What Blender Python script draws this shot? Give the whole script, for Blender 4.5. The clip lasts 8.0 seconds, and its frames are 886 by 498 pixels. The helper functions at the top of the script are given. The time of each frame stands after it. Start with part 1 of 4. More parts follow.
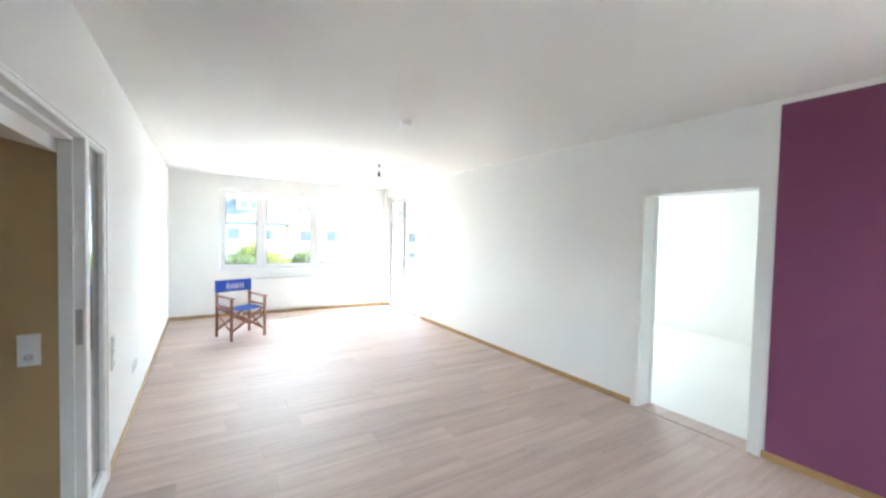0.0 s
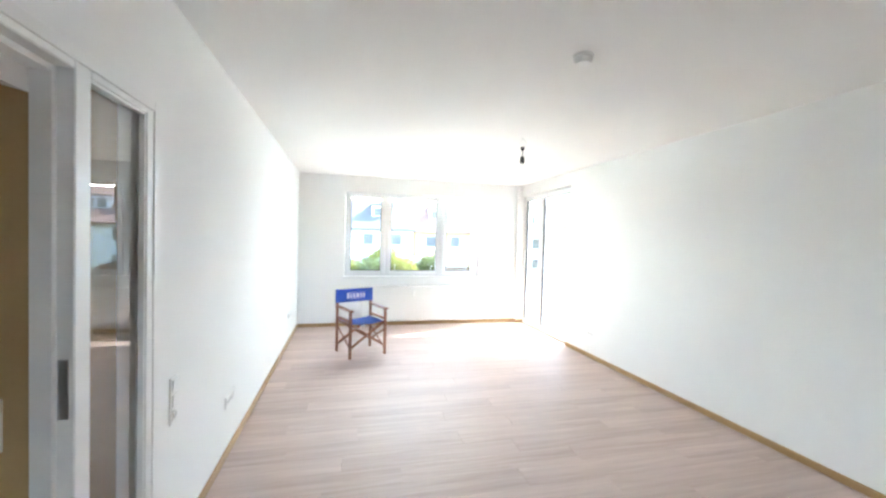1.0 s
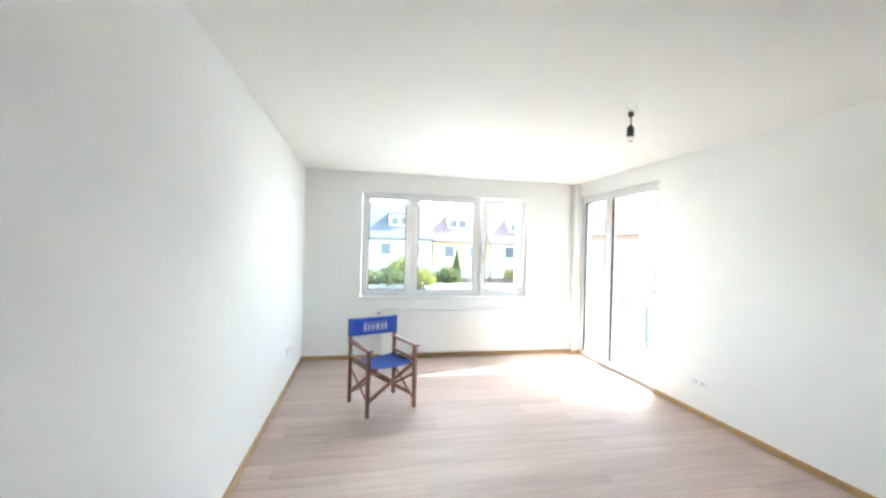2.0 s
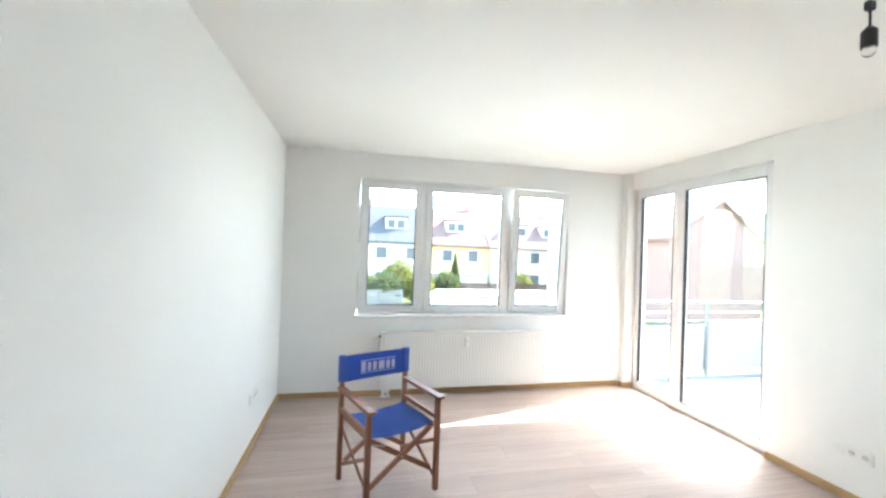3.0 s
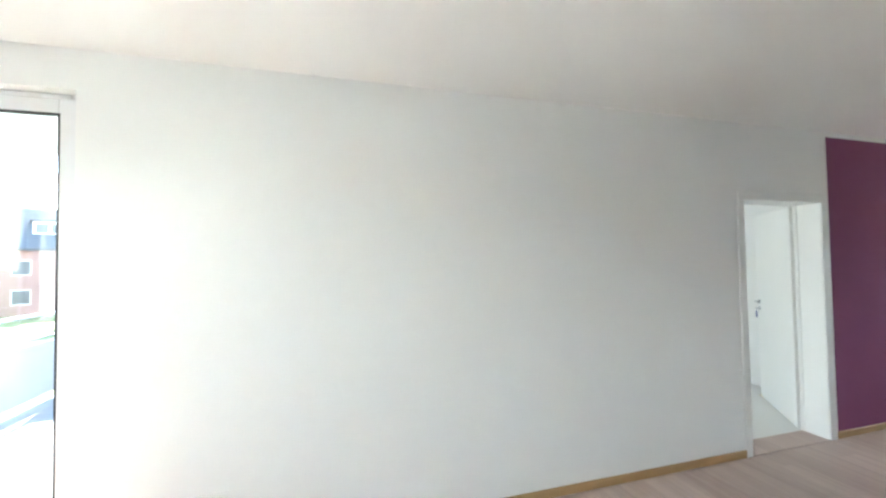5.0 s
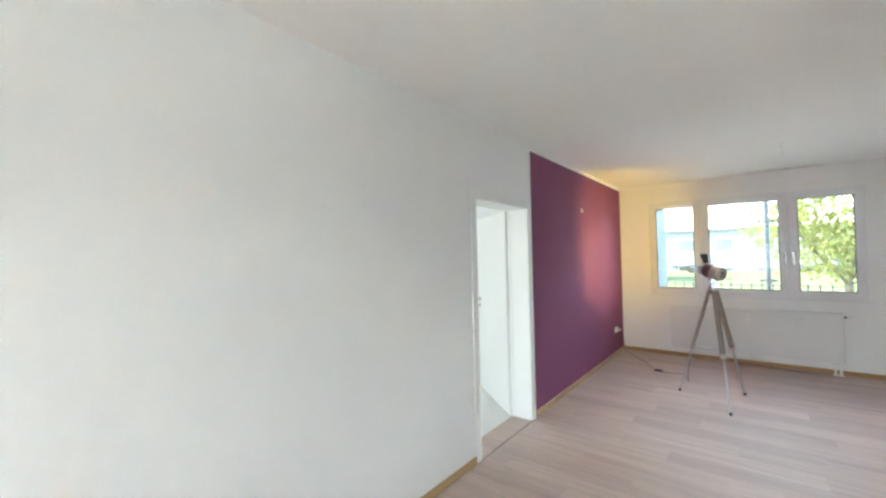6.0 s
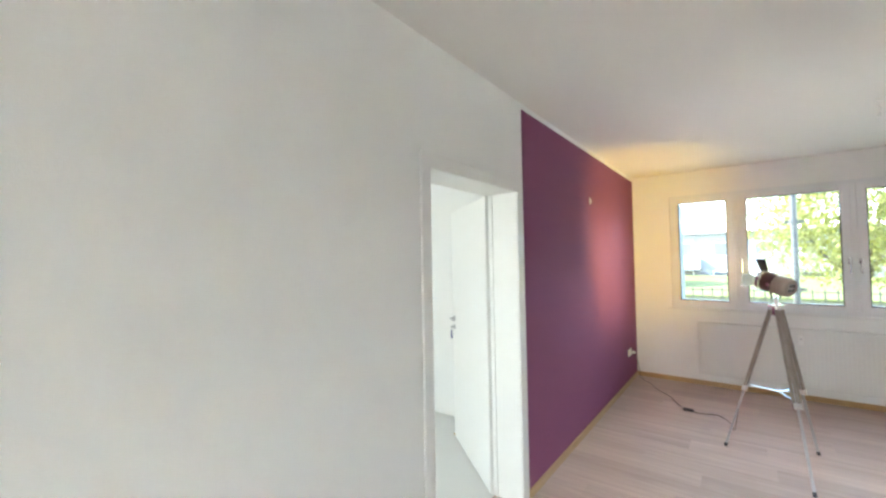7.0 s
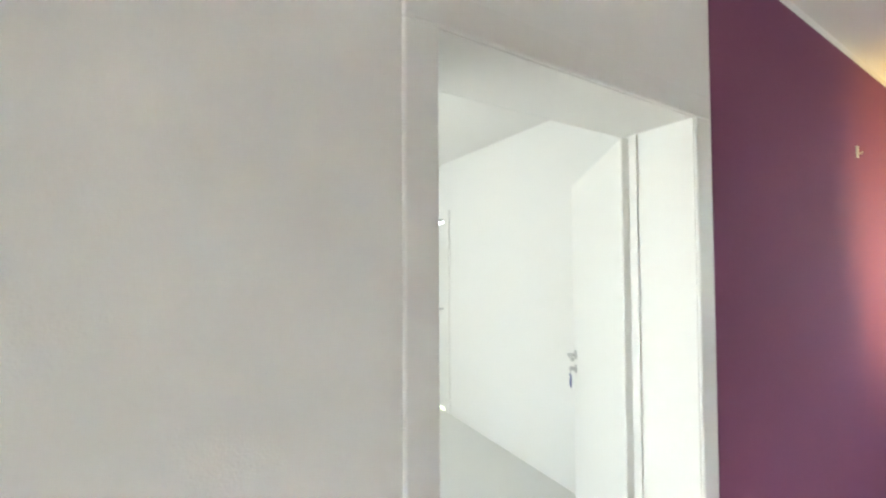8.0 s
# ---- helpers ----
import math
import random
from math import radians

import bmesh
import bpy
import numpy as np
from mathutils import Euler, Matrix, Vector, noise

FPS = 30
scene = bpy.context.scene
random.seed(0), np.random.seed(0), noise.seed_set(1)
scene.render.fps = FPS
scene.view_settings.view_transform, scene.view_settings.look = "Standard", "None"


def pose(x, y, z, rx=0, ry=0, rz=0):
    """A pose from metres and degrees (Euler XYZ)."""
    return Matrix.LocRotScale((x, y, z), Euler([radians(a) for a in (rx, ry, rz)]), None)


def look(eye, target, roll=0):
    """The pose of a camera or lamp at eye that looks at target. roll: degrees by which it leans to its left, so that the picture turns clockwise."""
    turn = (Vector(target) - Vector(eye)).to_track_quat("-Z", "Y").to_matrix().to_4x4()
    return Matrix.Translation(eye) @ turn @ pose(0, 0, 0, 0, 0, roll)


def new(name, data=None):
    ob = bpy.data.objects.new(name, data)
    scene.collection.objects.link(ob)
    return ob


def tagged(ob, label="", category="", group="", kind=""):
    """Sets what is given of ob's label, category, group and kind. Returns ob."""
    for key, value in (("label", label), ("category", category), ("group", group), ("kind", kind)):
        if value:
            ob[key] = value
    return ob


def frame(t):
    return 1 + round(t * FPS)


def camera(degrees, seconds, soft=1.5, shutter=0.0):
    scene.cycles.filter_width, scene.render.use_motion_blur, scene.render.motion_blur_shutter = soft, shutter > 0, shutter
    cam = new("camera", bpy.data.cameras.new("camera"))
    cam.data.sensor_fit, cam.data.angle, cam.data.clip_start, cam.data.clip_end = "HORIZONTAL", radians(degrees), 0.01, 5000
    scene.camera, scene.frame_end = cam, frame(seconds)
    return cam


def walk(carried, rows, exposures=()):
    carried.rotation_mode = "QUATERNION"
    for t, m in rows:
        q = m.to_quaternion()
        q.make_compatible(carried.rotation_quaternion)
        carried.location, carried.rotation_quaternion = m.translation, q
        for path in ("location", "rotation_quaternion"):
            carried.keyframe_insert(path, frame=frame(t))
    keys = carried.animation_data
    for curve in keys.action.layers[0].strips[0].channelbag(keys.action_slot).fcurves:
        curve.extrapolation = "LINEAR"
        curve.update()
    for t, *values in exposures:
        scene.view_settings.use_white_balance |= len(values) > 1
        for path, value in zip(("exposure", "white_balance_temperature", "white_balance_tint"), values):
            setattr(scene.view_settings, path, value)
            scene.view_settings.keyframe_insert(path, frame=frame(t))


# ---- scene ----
cam = camera(97.4, 8.0, soft=2.5)
PATH = [
    (0, (0.514, -1.123, 1.575), (1.562, 0.579, 1.508), 1.3),
    (0.5, (0.727, -0.582, 1.54), (1.443, 1.285, 1.486), 1.7),
    (1, (0.789, 0.111, 1.551), (1.27, 2.052, 1.5), 1.5),
    (1.5, (0.781, 0.787, 1.544), (1.205, 2.741, 1.513), 2.0),
    (1.7, (0.795, 1.083, 1.571), (1.211, 3.039, 1.552), 1.6),
    (2.8, (0.755, 2.55, 1.557), (1.119, 4.517, 1.569), 2.1),
    (3, (0.76, 2.79, 1.561), (1.184, 4.745, 1.578), 2.0),
    (3.5, (0.798, 3.303, 1.574), (1.672, 5.101, 1.628), 1.5),
    (4, (0.943, 3.685, 1.561), (2.438, 5.011, 1.65), 0.7),
    (4.2, (1.03, 3.823, 1.543), (2.725, 4.879, 1.638), 0.0),
    (5.3, (2.02, 4.13, 1.544), (3.715, 3.069, 1.593), -1.0),
    (5.5, (2.172, 3.979, 1.545), (3.696, 2.685, 1.589), -1.3),
    (6, (2.365, 3.501, 1.546), (3.603, 1.93, 1.589), -1.2),
    (6.5, (2.621, 2.983, 1.592), (3.81, 1.374, 1.631), -1.5),
    (7, (2.872, 2.388, 1.556), (4.09, 0.802, 1.615), -1.0),
    (7.5, (3.127, 1.87, 1.567), (4.556, 0.472, 1.62), -0.3),
    (8, (3.422, 1.336, 1.576), (5.137, 0.308, 1.628), -0.3),
]


def rows_of(path):
    return [(t, look(e, a, r)) for t, e, a, r in path]


EXPOSURES = [(0.0, 4.33, 6400, 4), (1.0, 4.2, 6450, 5), (1.7, 3.95, 6500, 4), (3.0, 3.58, 6550, 4), (4.2, 3.56, 6550, 3), (5.3, 3.92, 6500, 4), (6.7, 4.17, 6750, 4), (8.0, 4.25, 7000, 5)]
walk(cam, rows_of(PATH), EXPOSURES)

# ---- world and sun ----
SUN_WAY = Vector((1.0, 0.24, 0.83)).normalized()
world = bpy.data.worlds.new("world")
scene.world = world
world.use_nodes = True
wn = world.node_tree.nodes
sky = wn.new("ShaderNodeTexSky")
sky.sky_type = "NISHITA"
sky.sun_disc = False
sky.sun_elevation = math.asin(SUN_WAY.z)
sky.sun_rotation = math.atan2(SUN_WAY.x, SUN_WAY.y)
sky.dust_density = 0.1
wn["Background"].inputs["Strength"].default_value = 0.15
world.node_tree.links.new(sky.outputs[0], wn["Background"].inputs["Color"])
sun_data = bpy.data.lights.new("sun", "SUN")
sun_data.energy = 2.0
sun_data.angle = radians(0.55)
sun_data.color = (1.0, 0.97, 0.92)
sun = new("sun", sun_data)
sun.matrix_world = look(SUN_WAY * 60, (0, 0, 0))

# added fill lamps that stand in for daylight at the window and door openings
def daylight_fill(name, at, toward, width, height, watts, spread=180):
    data = bpy.data.lights.new(name, "AREA")
    data.shape = "RECTANGLE"
    data.size, data.size_y = width, height
    data.energy = watts
    data.color = (0.93, 0.97, 1.0)
    data.spread = radians(spread)
    lamp = new(name, data)
    lamp.matrix_world = look(at, toward)


# lamp strips tucked out of sight at the head and sill of each opening
daylight_fill("south_head_fill", (2.425, -3.51, 2.270), (2.425, -2.51, 2.04), 2.30, 0.07, 1.9, 100)
daylight_fill("south_sill_fill", (2.425, -3.51, 0.950), (2.425, -2.51, 1.09), 2.30, 0.06, 1.0, 90)
daylight_fill("north_head_fill", (1.98, 7.44, 2.290), (1.98, 6.44, 2.05), 2.40, 0.08, 3.4, 110)
daylight_fill("north_sill_fill", (1.98, 7.44, 0.868), (1.98, 6.44, 1.02), 2.40, 0.05, 2.3, 100)
daylight_fill("balcony_head_fill", (4.205, 6.125, 2.365), (3.2, 6.125, 1.9), 1.55, 0.06, 0.3)
# added lamp in the unseen opening of the next room
daylight_fill("next_room_fill", (7.87, 3.925, 1.55), (6.0, 3.0, 1.2), 1.0, 1.25, 3.7)

# ---- sizes ----
W = 4.018      # east wall
L = 7.035     # north wall
Y2 = -3.28    # south wall
H = 2.602     # ceiling
GROUND = -2.6


# ---- materials ----
def mat(name, color, rough=0.6, metal=0.0, grain=0.0, grain_scale=40.0, bump=0.0, bump_scale=200.0,
        spread=0.0, spec=0.5, blotch=0.0, blotch_scale=1.2, coat=0.0, wear=0.0):
    """A surface with fine grain, large soft blotches, relief and a spread between pieces."""
    m = bpy.data.materials.new(name)
    m.use_nodes = True
    nt = m.node_tree
    b = nt.nodes["Principled BSDF"]
    b.inputs["Roughness"].default_value = rough
    b.inputs["Metallic"].default_value = metal
    b.inputs["Specular IOR Level"].default_value = spec
    b.inputs["Coat Weight"].default_value = coat
    tc = nt.nodes.new("ShaderNodeTexCoord")
    rgb = nt.nodes.new("ShaderNodeRGB")
    rgb.outputs[0].default_value = (*color, 1)
    out = rgb.outputs[0]

    def vary(value, amount, base):
        rng = nt.nodes.new("ShaderNodeMapRange")
        rng.inputs["To Min"].default_value = 1 - amount
        rng.inputs["To Max"].default_value = 1 + amount
        nt.links.new(value, rng.inputs["Value"])
        mix = nt.nodes.new("ShaderNodeVectorMath")
        mix.operation = "SCALE"
        nt.links.new(base, mix.inputs[0])
        nt.links.new(rng.outputs[0], mix.inputs["Scale"])
        return mix.outputs[0]

    def noise_at(scale, detail=4.0):
        n = nt.nodes.new("ShaderNodeTexNoise")
        n.inputs["Scale"].default_value = scale
        n.inputs["Detail"].default_value = detail
        nt.links.new(tc.outputs["Object"], n.inputs["Vector"])
        return n.outputs["Fac"]

    if grain:
        out = vary(noise_at(grain_scale), grain, out)
    if blotch:
        out = vary(noise_at(blotch_scale, 3.0), blotch, out)
    if spread:
        oi = nt.nodes.new("ShaderNodeObjectInfo")
        out = vary(oi.outputs["Random"], spread, out)
    nt.links.new(out, b.inputs["Base Color"])
    if wear:
        rr = nt.nodes.new("ShaderNodeMapRange")
        rr.inputs["To Min"].default_value = max(rough - wear, 0.02)
        rr.inputs["To Max"].default_value = min(rough + wear, 1)
        nt.links.new(noise_at(6.0, 5.0), rr.inputs["Value"])
        nt.links.new(rr.outputs[0], b.inputs["Roughness"])
    if bump:
        bp = nt.nodes.new("ShaderNodeBump")
        bp.inputs["Strength"].default_value = bump
        bp.inputs["Distance"].default_value = 0.002
        nt.links.new(noise_at(bump_scale, 3.0), bp.inputs["Height"])
        nt.links.new(bp.outputs[0], b.inputs["Normal"])
    return m


def wood(name, light, dark, axis=0, rough=0.45, spread=0.12, scale=1.0, bump=0.08, wear=0.0):
    """Wood with a long grain along one axis of the object and a tone of its own for each piece."""
    m = bpy.data.materials.new(name)
    m.use_nodes = True
    nt = m.node_tree
    b = nt.nodes["Principled BSDF"]
    b.inputs["Roughness"].default_value = rough
    tc = nt.nodes.new("ShaderNodeTexCoord")
    oi = nt.nodes.new("ShaderNodeObjectInfo")
    shift = nt.nodes.new("ShaderNodeVectorMath")
    shift.operation = "MULTIPLY_ADD"
    shift.inputs[1].default_value = (37.0, 91.0, 53.0)
    nt.links.new(oi.outputs["Random"], shift.inputs[0])
    nt.links.new(tc.outputs["Object"], shift.inputs[2])
    mp = nt.nodes.new("ShaderNodeMapping")
    s = [26.0 * scale] * 3
    s[axis] = 1.6 * scale
    mp.inputs["Scale"].default_value = s
    nt.links.new(shift.outputs[0], mp.inputs["Vector"])
    n = nt.nodes.new("ShaderNodeTexNoise")
    n.inputs["Scale"].default_value = 1.0
    n.inputs["Detail"].default_value = 7.0
    n.inputs["Roughness"].default_value = 0.62
    n.inputs["Distortion"].default_value = 0.6
    nt.links.new(mp.outputs[0], n.inputs["Vector"])
    big = nt.nodes.new("ShaderNodeTexNoise")
    big.inputs["Scale"].default_value = 0.22
    big.inputs["Detail"].default_value = 3.0
    nt.links.new(mp.outputs[0], big.inputs["Vector"])
    add = nt.nodes.new("ShaderNodeMath")
    add.operation = "MULTIPLY_ADD"
    add.inputs[1].default_value = 0.55
    nt.links.new(n.outputs["Fac"], add.inputs[0])
    half = nt.nodes.new("ShaderNodeMath")
    half.operation = "MULTIPLY"
    half.inputs[1].default_value = 0.45
    nt.links.new(big.outputs["Fac"], half.inputs[0])
    nt.links.new(half.outputs[0], add.inputs[2])
    ramp = nt.nodes.new("ShaderNodeValToRGB")
    ramp.color_ramp.elements[0].position = 0.34
    ramp.color_ramp.elements[1].position = 0.64
    ramp.color_ramp.elements[0].color = (*dark, 1)
    ramp.color_ramp.elements[1].color = (*light, 1)
    nt.links.new(add.outputs[0], ramp.inputs[0])
    rng = nt.nodes.new("ShaderNodeMapRange")
    rng.inputs["To Min"].default_value = 1 - spread
    rng.inputs["To Max"].default_value = 1 + spread
    nt.links.new(oi.outputs["Random"], rng.inputs["Value"])
    mix = nt.nodes.new("ShaderNodeVectorMath")
    mix.operation = "SCALE"
    nt.links.new(ramp.outputs[0], mix.inputs[0])
    nt.links.new(rng.outputs[0], mix.inputs["Scale"])
    nt.links.new(mix.outputs[0], b.inputs["Base Color"])
    if wear:
        rr = nt.nodes.new("ShaderNodeMapRange")
        rr.inputs["To Min"].default_value = rough - wear
        rr.inputs["To Max"].default_value = rough + wear
        nt.links.new(n.outputs["Fac"], rr.inputs["Value"])
        nt.links.new(rr.outputs[0], b.inputs["Roughness"])
    bp = nt.nodes.new("ShaderNodeBump")
    bp.inputs["Strength"].default_value = bump
    bp.inputs["Distance"].default_value = 0.001
    nt.links.new(n.outputs["Fac"], bp.inputs["Height"])
    nt.links.new(bp.outputs[0], b.inputs["Normal"])
    return m


def glass(name, tint=(1, 1, 1)):
    m = bpy.data.materials.new(name)
    m.use_nodes = True
    b = m.node_tree.nodes["Principled BSDF"]
    b.inputs["Base Color"].default_value = (*tint, 1)
    b.inputs["Transmission Weight"].default_value = 1
    b.inputs["Roughness"].default_value = 0
    b.inputs["IOR"].default_value = 1.45
    return m


def glow(name, color, strength):
    m = bpy.data.materials.new(name)
    m.use_nodes = True
    b = m.node_tree.nodes["Principled BSDF"]
    b.inputs["Base Color"].default_value = (*color, 1)
    b.inputs["Emission Color"].default_value = (*color, 1)
    b.inputs["Emission Strength"].default_value = strength
    return m


M_WALL = mat("wall_paint", (0.87, 0.87, 0.855), 0.85, grain=0.012, grain_scale=90, bump=0.25, bump_scale=260, blotch=0.012, spec=0.3)
M_CEIL = mat("ceiling_paint", (0.87, 0.86, 0.84), 0.9, grain=0.015, grain_scale=70, bump=0.3, bump_scale=220, blotch=0.012, spec=0.2)
M_PURPLE = mat("purple_paint", (0.235, 0.078, 0.155), 0.82, grain=0.05, grain_scale=60, bump=0.35, bump_scale=240, blotch=0.05, spec=0.15)
M_OCHRE = mat("ochre_paint", (0.47, 0.325, 0.165), 0.8, grain=0.03, grain_scale=60, bump=0.3, bump_scale=240, blotch=0.04, spec=0.3)
M_PVC = mat("white_pvc", (0.80, 0.81, 0.82), 0.28, grain=0.01, grain_scale=30, bump=0.03, bump_scale=80)
M_LACQUER = mat("white_lacquer", (0.84, 0.84, 0.82), 0.35, grain=0.012, grain_scale=25, bump=0.05, bump_scale=90)
M_SEAL = mat("rubber_seal", (0.022, 0.022, 0.024), 0.6, grain=0.1)
M_SILL = mat("sill_white", (0.80, 0.80, 0.79), 0.3, grain=0.015, grain_scale=20)
M_RAD = mat("radiator_enamel", (0.78, 0.78, 0.76), 0.32, grain=0.012, grain_scale=30, bump=0.04, bump_scale=120)
M_PLASTIC = mat("white_plastic", (0.85, 0.85, 0.835), 0.35, grain=0.01)
M_WELLGREY = mat("socket_well", (0.66, 0.66, 0.65), 0.4, grain=0.02)
M_DARK = mat("dark_plastic", (0.035, 0.035, 0.04), 0.5, grain=0.15)
M_CHROME = mat("chrome", (0.78, 0.78, 0.79), 0.16, metal=1.0, grain=0.02, wear=0.06)
M_STEEL = mat("brushed_steel", (0.52, 0.52, 0.53), 0.32, metal=1.0, grain=0.05, wear=0.08)
M_PLANK = wood("laminate", (0.565, 0.452, 0.402), (0.405, 0.312, 0.272), 0, 0.50, 0.07, 1.0, 0.10, wear=0.08)
M_PLANK.node_tree.nodes["Principled BSDF"].inputs["Specular IOR Level"].default_value = 0.22
M_BASE = wood("baseboard_wood", (0.52, 0.34, 0.16), (0.38, 0.23, 0.095), 0, 0.42, 0.05, 1.0)
M_BASEY = wood("baseboard_wood_long", (0.52, 0.34, 0.16), (0.38, 0.23, 0.095), 1, 0.42, 0.05, 1.0)
M_SUB = mat("floor_bed", (0.05, 0.035, 0.025), 0.9, grain=0.1)
M_GREYFLOOR = mat("pale_grey_floor", (0.80, 0.80, 0.78), 0.55, grain=0.05, grain_scale=120, bump=0.2, blotch=0.04)
M_HALLFLOOR = mat("dark_hall_floor", (0.12, 0.115, 0.11), 0.5, grain=0.1, grain_scale=50, blotch=0.1)
M_CHAIR = wood("chair_wood", (0.34, 0.15, 0.085), (0.20, 0.078, 0.045), 2, 0.36, 0.18, 1.6)
M_CANVAS = mat("blue_canvas", (0.075, 0.155, 0.54), 0.8, grain=0.10, grain_scale=260, bump=0.5, bump_scale=500, blotch=0.06, blotch_scale=5, spec=0.2)
M_PRINT = mat("white_print", (0.86, 0.86, 0.87), 0.8, grain=0.08, grain_scale=200)
M_LEG = wood("grey_washed_wood", (0.36, 0.305, 0.265), (0.20, 0.165, 0.14), 2, 0.5, 0.1, 1.8)
M_LAMPBODY = mat("worn_bronze", (0.50, 0.43, 0.37), 0.34, metal=0.75, grain=0.12, grain_scale=30, wear=0.12)
M_LAMPBAND = mat("dark_red_band", (0.10, 0.045, 0.055), 0.4, metal=0.2, grain=0.15)
M_CABLE = mat("cable_grey", (0.07, 0.065, 0.06), 0.55, grain=0.1)
M_BULB = glow("lit_bulb", (1.0, 0.72, 0.36), 24.0)
M_KEYTAG = mat("blue_key_tag", (0.02, 0.05, 0.22), 0.4, grain=0.05)
M_WEDGE = wood("wedge_wood", (0.62, 0.42, 0.13), (0.50, 0.32, 0.08), 0, 0.6, 0.05)
M_GLASS = glass("window_glass")
M_CLEARBULB = glass("bulb_glass")
M_GRASS = mat("lawn", (0.20, 0.22, 0.085), 0.9, grain=0.35, grain_scale=3, blotch=0.3, blotch_scale=0.15, bump=0.5, bump_scale=30)
def leafy(name, color):
    """Leaves that let some light through."""
    m = mat(name, color, 0.6, grain=0.3, grain_scale=2, spread=0.2)
    nt = m.node_tree
    p = nt.nodes["Principled BSDF"]
    tr = nt.nodes.new("ShaderNodeBsdfTranslucent")
    tr.inputs["Color"].default_value = (color[0] * 1.9, color[1] * 1.8, color[2] * 1.2, 1)
    mx = nt.nodes.new("ShaderNodeMixShader")
    mx.inputs[0].default_value = 0.5
    nt.links.new(p.outputs[0], mx.inputs[1])
    nt.links.new(tr.outputs[0], mx.inputs[2])
    nt.links.new(mx.outputs[0], nt.nodes["Material Output"].inputs["Surface"])
    return m


M_LEAF = leafy("leaves", (0.15, 0.16, 0.05))
M_LEAFD = leafy("dark_leaves", (0.09, 0.115, 0.055))
M_BLOCK = mat("pale_grey_render", (0.25, 0.255, 0.26), 0.9, grain=0.04, grain_scale=8, blotch=0.05, blotch_scale=0.4)
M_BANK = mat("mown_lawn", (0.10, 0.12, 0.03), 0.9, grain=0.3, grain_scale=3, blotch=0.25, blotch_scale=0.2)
M_BARK = mat("bark", (0.10, 0.075, 0.055), 0.9, grain=0.3, grain_scale=12, bump=0.6, bump_scale=30)
M_RENDERW = mat("white_render", (0.80, 0.79, 0.77), 0.9, grain=0.04, grain_scale=8, blotch=0.05, blotch_scale=0.4)
M_RENDERY = mat("yellow_render", (0.74, 0.59, 0.26), 0.9, grain=0.04, grain_scale=8, blotch=0.05, blotch_scale=0.4)
M_RENDERG = mat("grey_render", (0.14, 0.155, 0.165), 0.9, grain=0.04, grain_scale=8, blotch=0.05)
M_BRICK = mat("red_brickwork", (0.40, 0.25, 0.21), 0.9, grain=0.15, grain_scale=6, blotch=0.12, blotch_scale=0.5)
M_ROOFG = mat("grey_tiles", (0.12, 0.118, 0.115), 0.8, grain=0.2, grain_scale=5, blotch=0.12)
M_ROOFR = mat("red_tiles", (0.27, 0.165, 0.13), 0.8, grain=0.2, grain_scale=5, blotch=0.12)
M_FLATROOF = mat("pale_gravel_roof", (0.58, 0.52, 0.48), 0.9, grain=0.2, grain_scale=20, blotch=0.1)
M_FENCE = wood("fence_wood", (0.20, 0.11, 0.065), (0.11, 0.06, 0.035), 2, 0.8, 0.2)
M_FENCEGREY = wood("weathered_fence_wood", (0.36, 0.33, 0.29), (0.22, 0.20, 0.18), 0, 0.8, 0.15)
M_DARKGLASS = mat("far_window_glass", (0.12, 0.122, 0.125), 0.35, grain=0.1)
M_PAVE = mat("pale_paving", (0.32, 0.31, 0.30), 0.85, grain=0.15, grain_scale=10, blotch=0.1)
M_BALC = mat("balcony_floor_coat", (0.30, 0.295, 0.285), 0.7, grain=0.08, grain_scale=60, blotch=0.06)
M_PANEL = mat("balcony_panel", (0.50, 0.50, 0.50), 0.45, grain=0.02, grain_scale=20)
M_GALV = mat("galvanised_steel", (0.34, 0.35, 0.36), 0.42, metal=0.9, grain=0.1, grain_scale=25)
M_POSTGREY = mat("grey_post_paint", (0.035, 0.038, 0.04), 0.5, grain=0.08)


# ---- mesh helpers ----
def box(bm, x0, x1, y0, y1, z0, z1, bevel=0.0, seg=1):
    r = bmesh.ops.create_cube(bm, size=1.0, matrix=Matrix.Translation(((x0 + x1) / 2, (y0 + y1) / 2, (z0 + z1) / 2))
                              @ Matrix.Diagonal((x1 - x0, y1 - y0, z1 - z0, 1)))
    if bevel:
        edges = list({e for v in r["verts"] for e in v.link_edges})
        bmesh.ops.bevel(bm, geom=edges, offset=bevel, segments=seg, affect="EDGES", profile=0.5)
    return bm


def boxed(*a, **k):
    return box(bmesh.new(), *a, **k)


def rod(bm, a, b, r, r2=None, n=12, caps=True):
    a, b = Vector(a), Vector(b)
    d = b - a
    m = Matrix.Translation((a + b) / 2) @ d.to_track_quat("Z", "Y").to_matrix().to_4x4()
    bmesh.ops.create_cone(bm, cap_ends=caps, segments=n, radius1=r, radius2=r if r2 is None else r2, depth=d.length, matrix=m)
    return bm


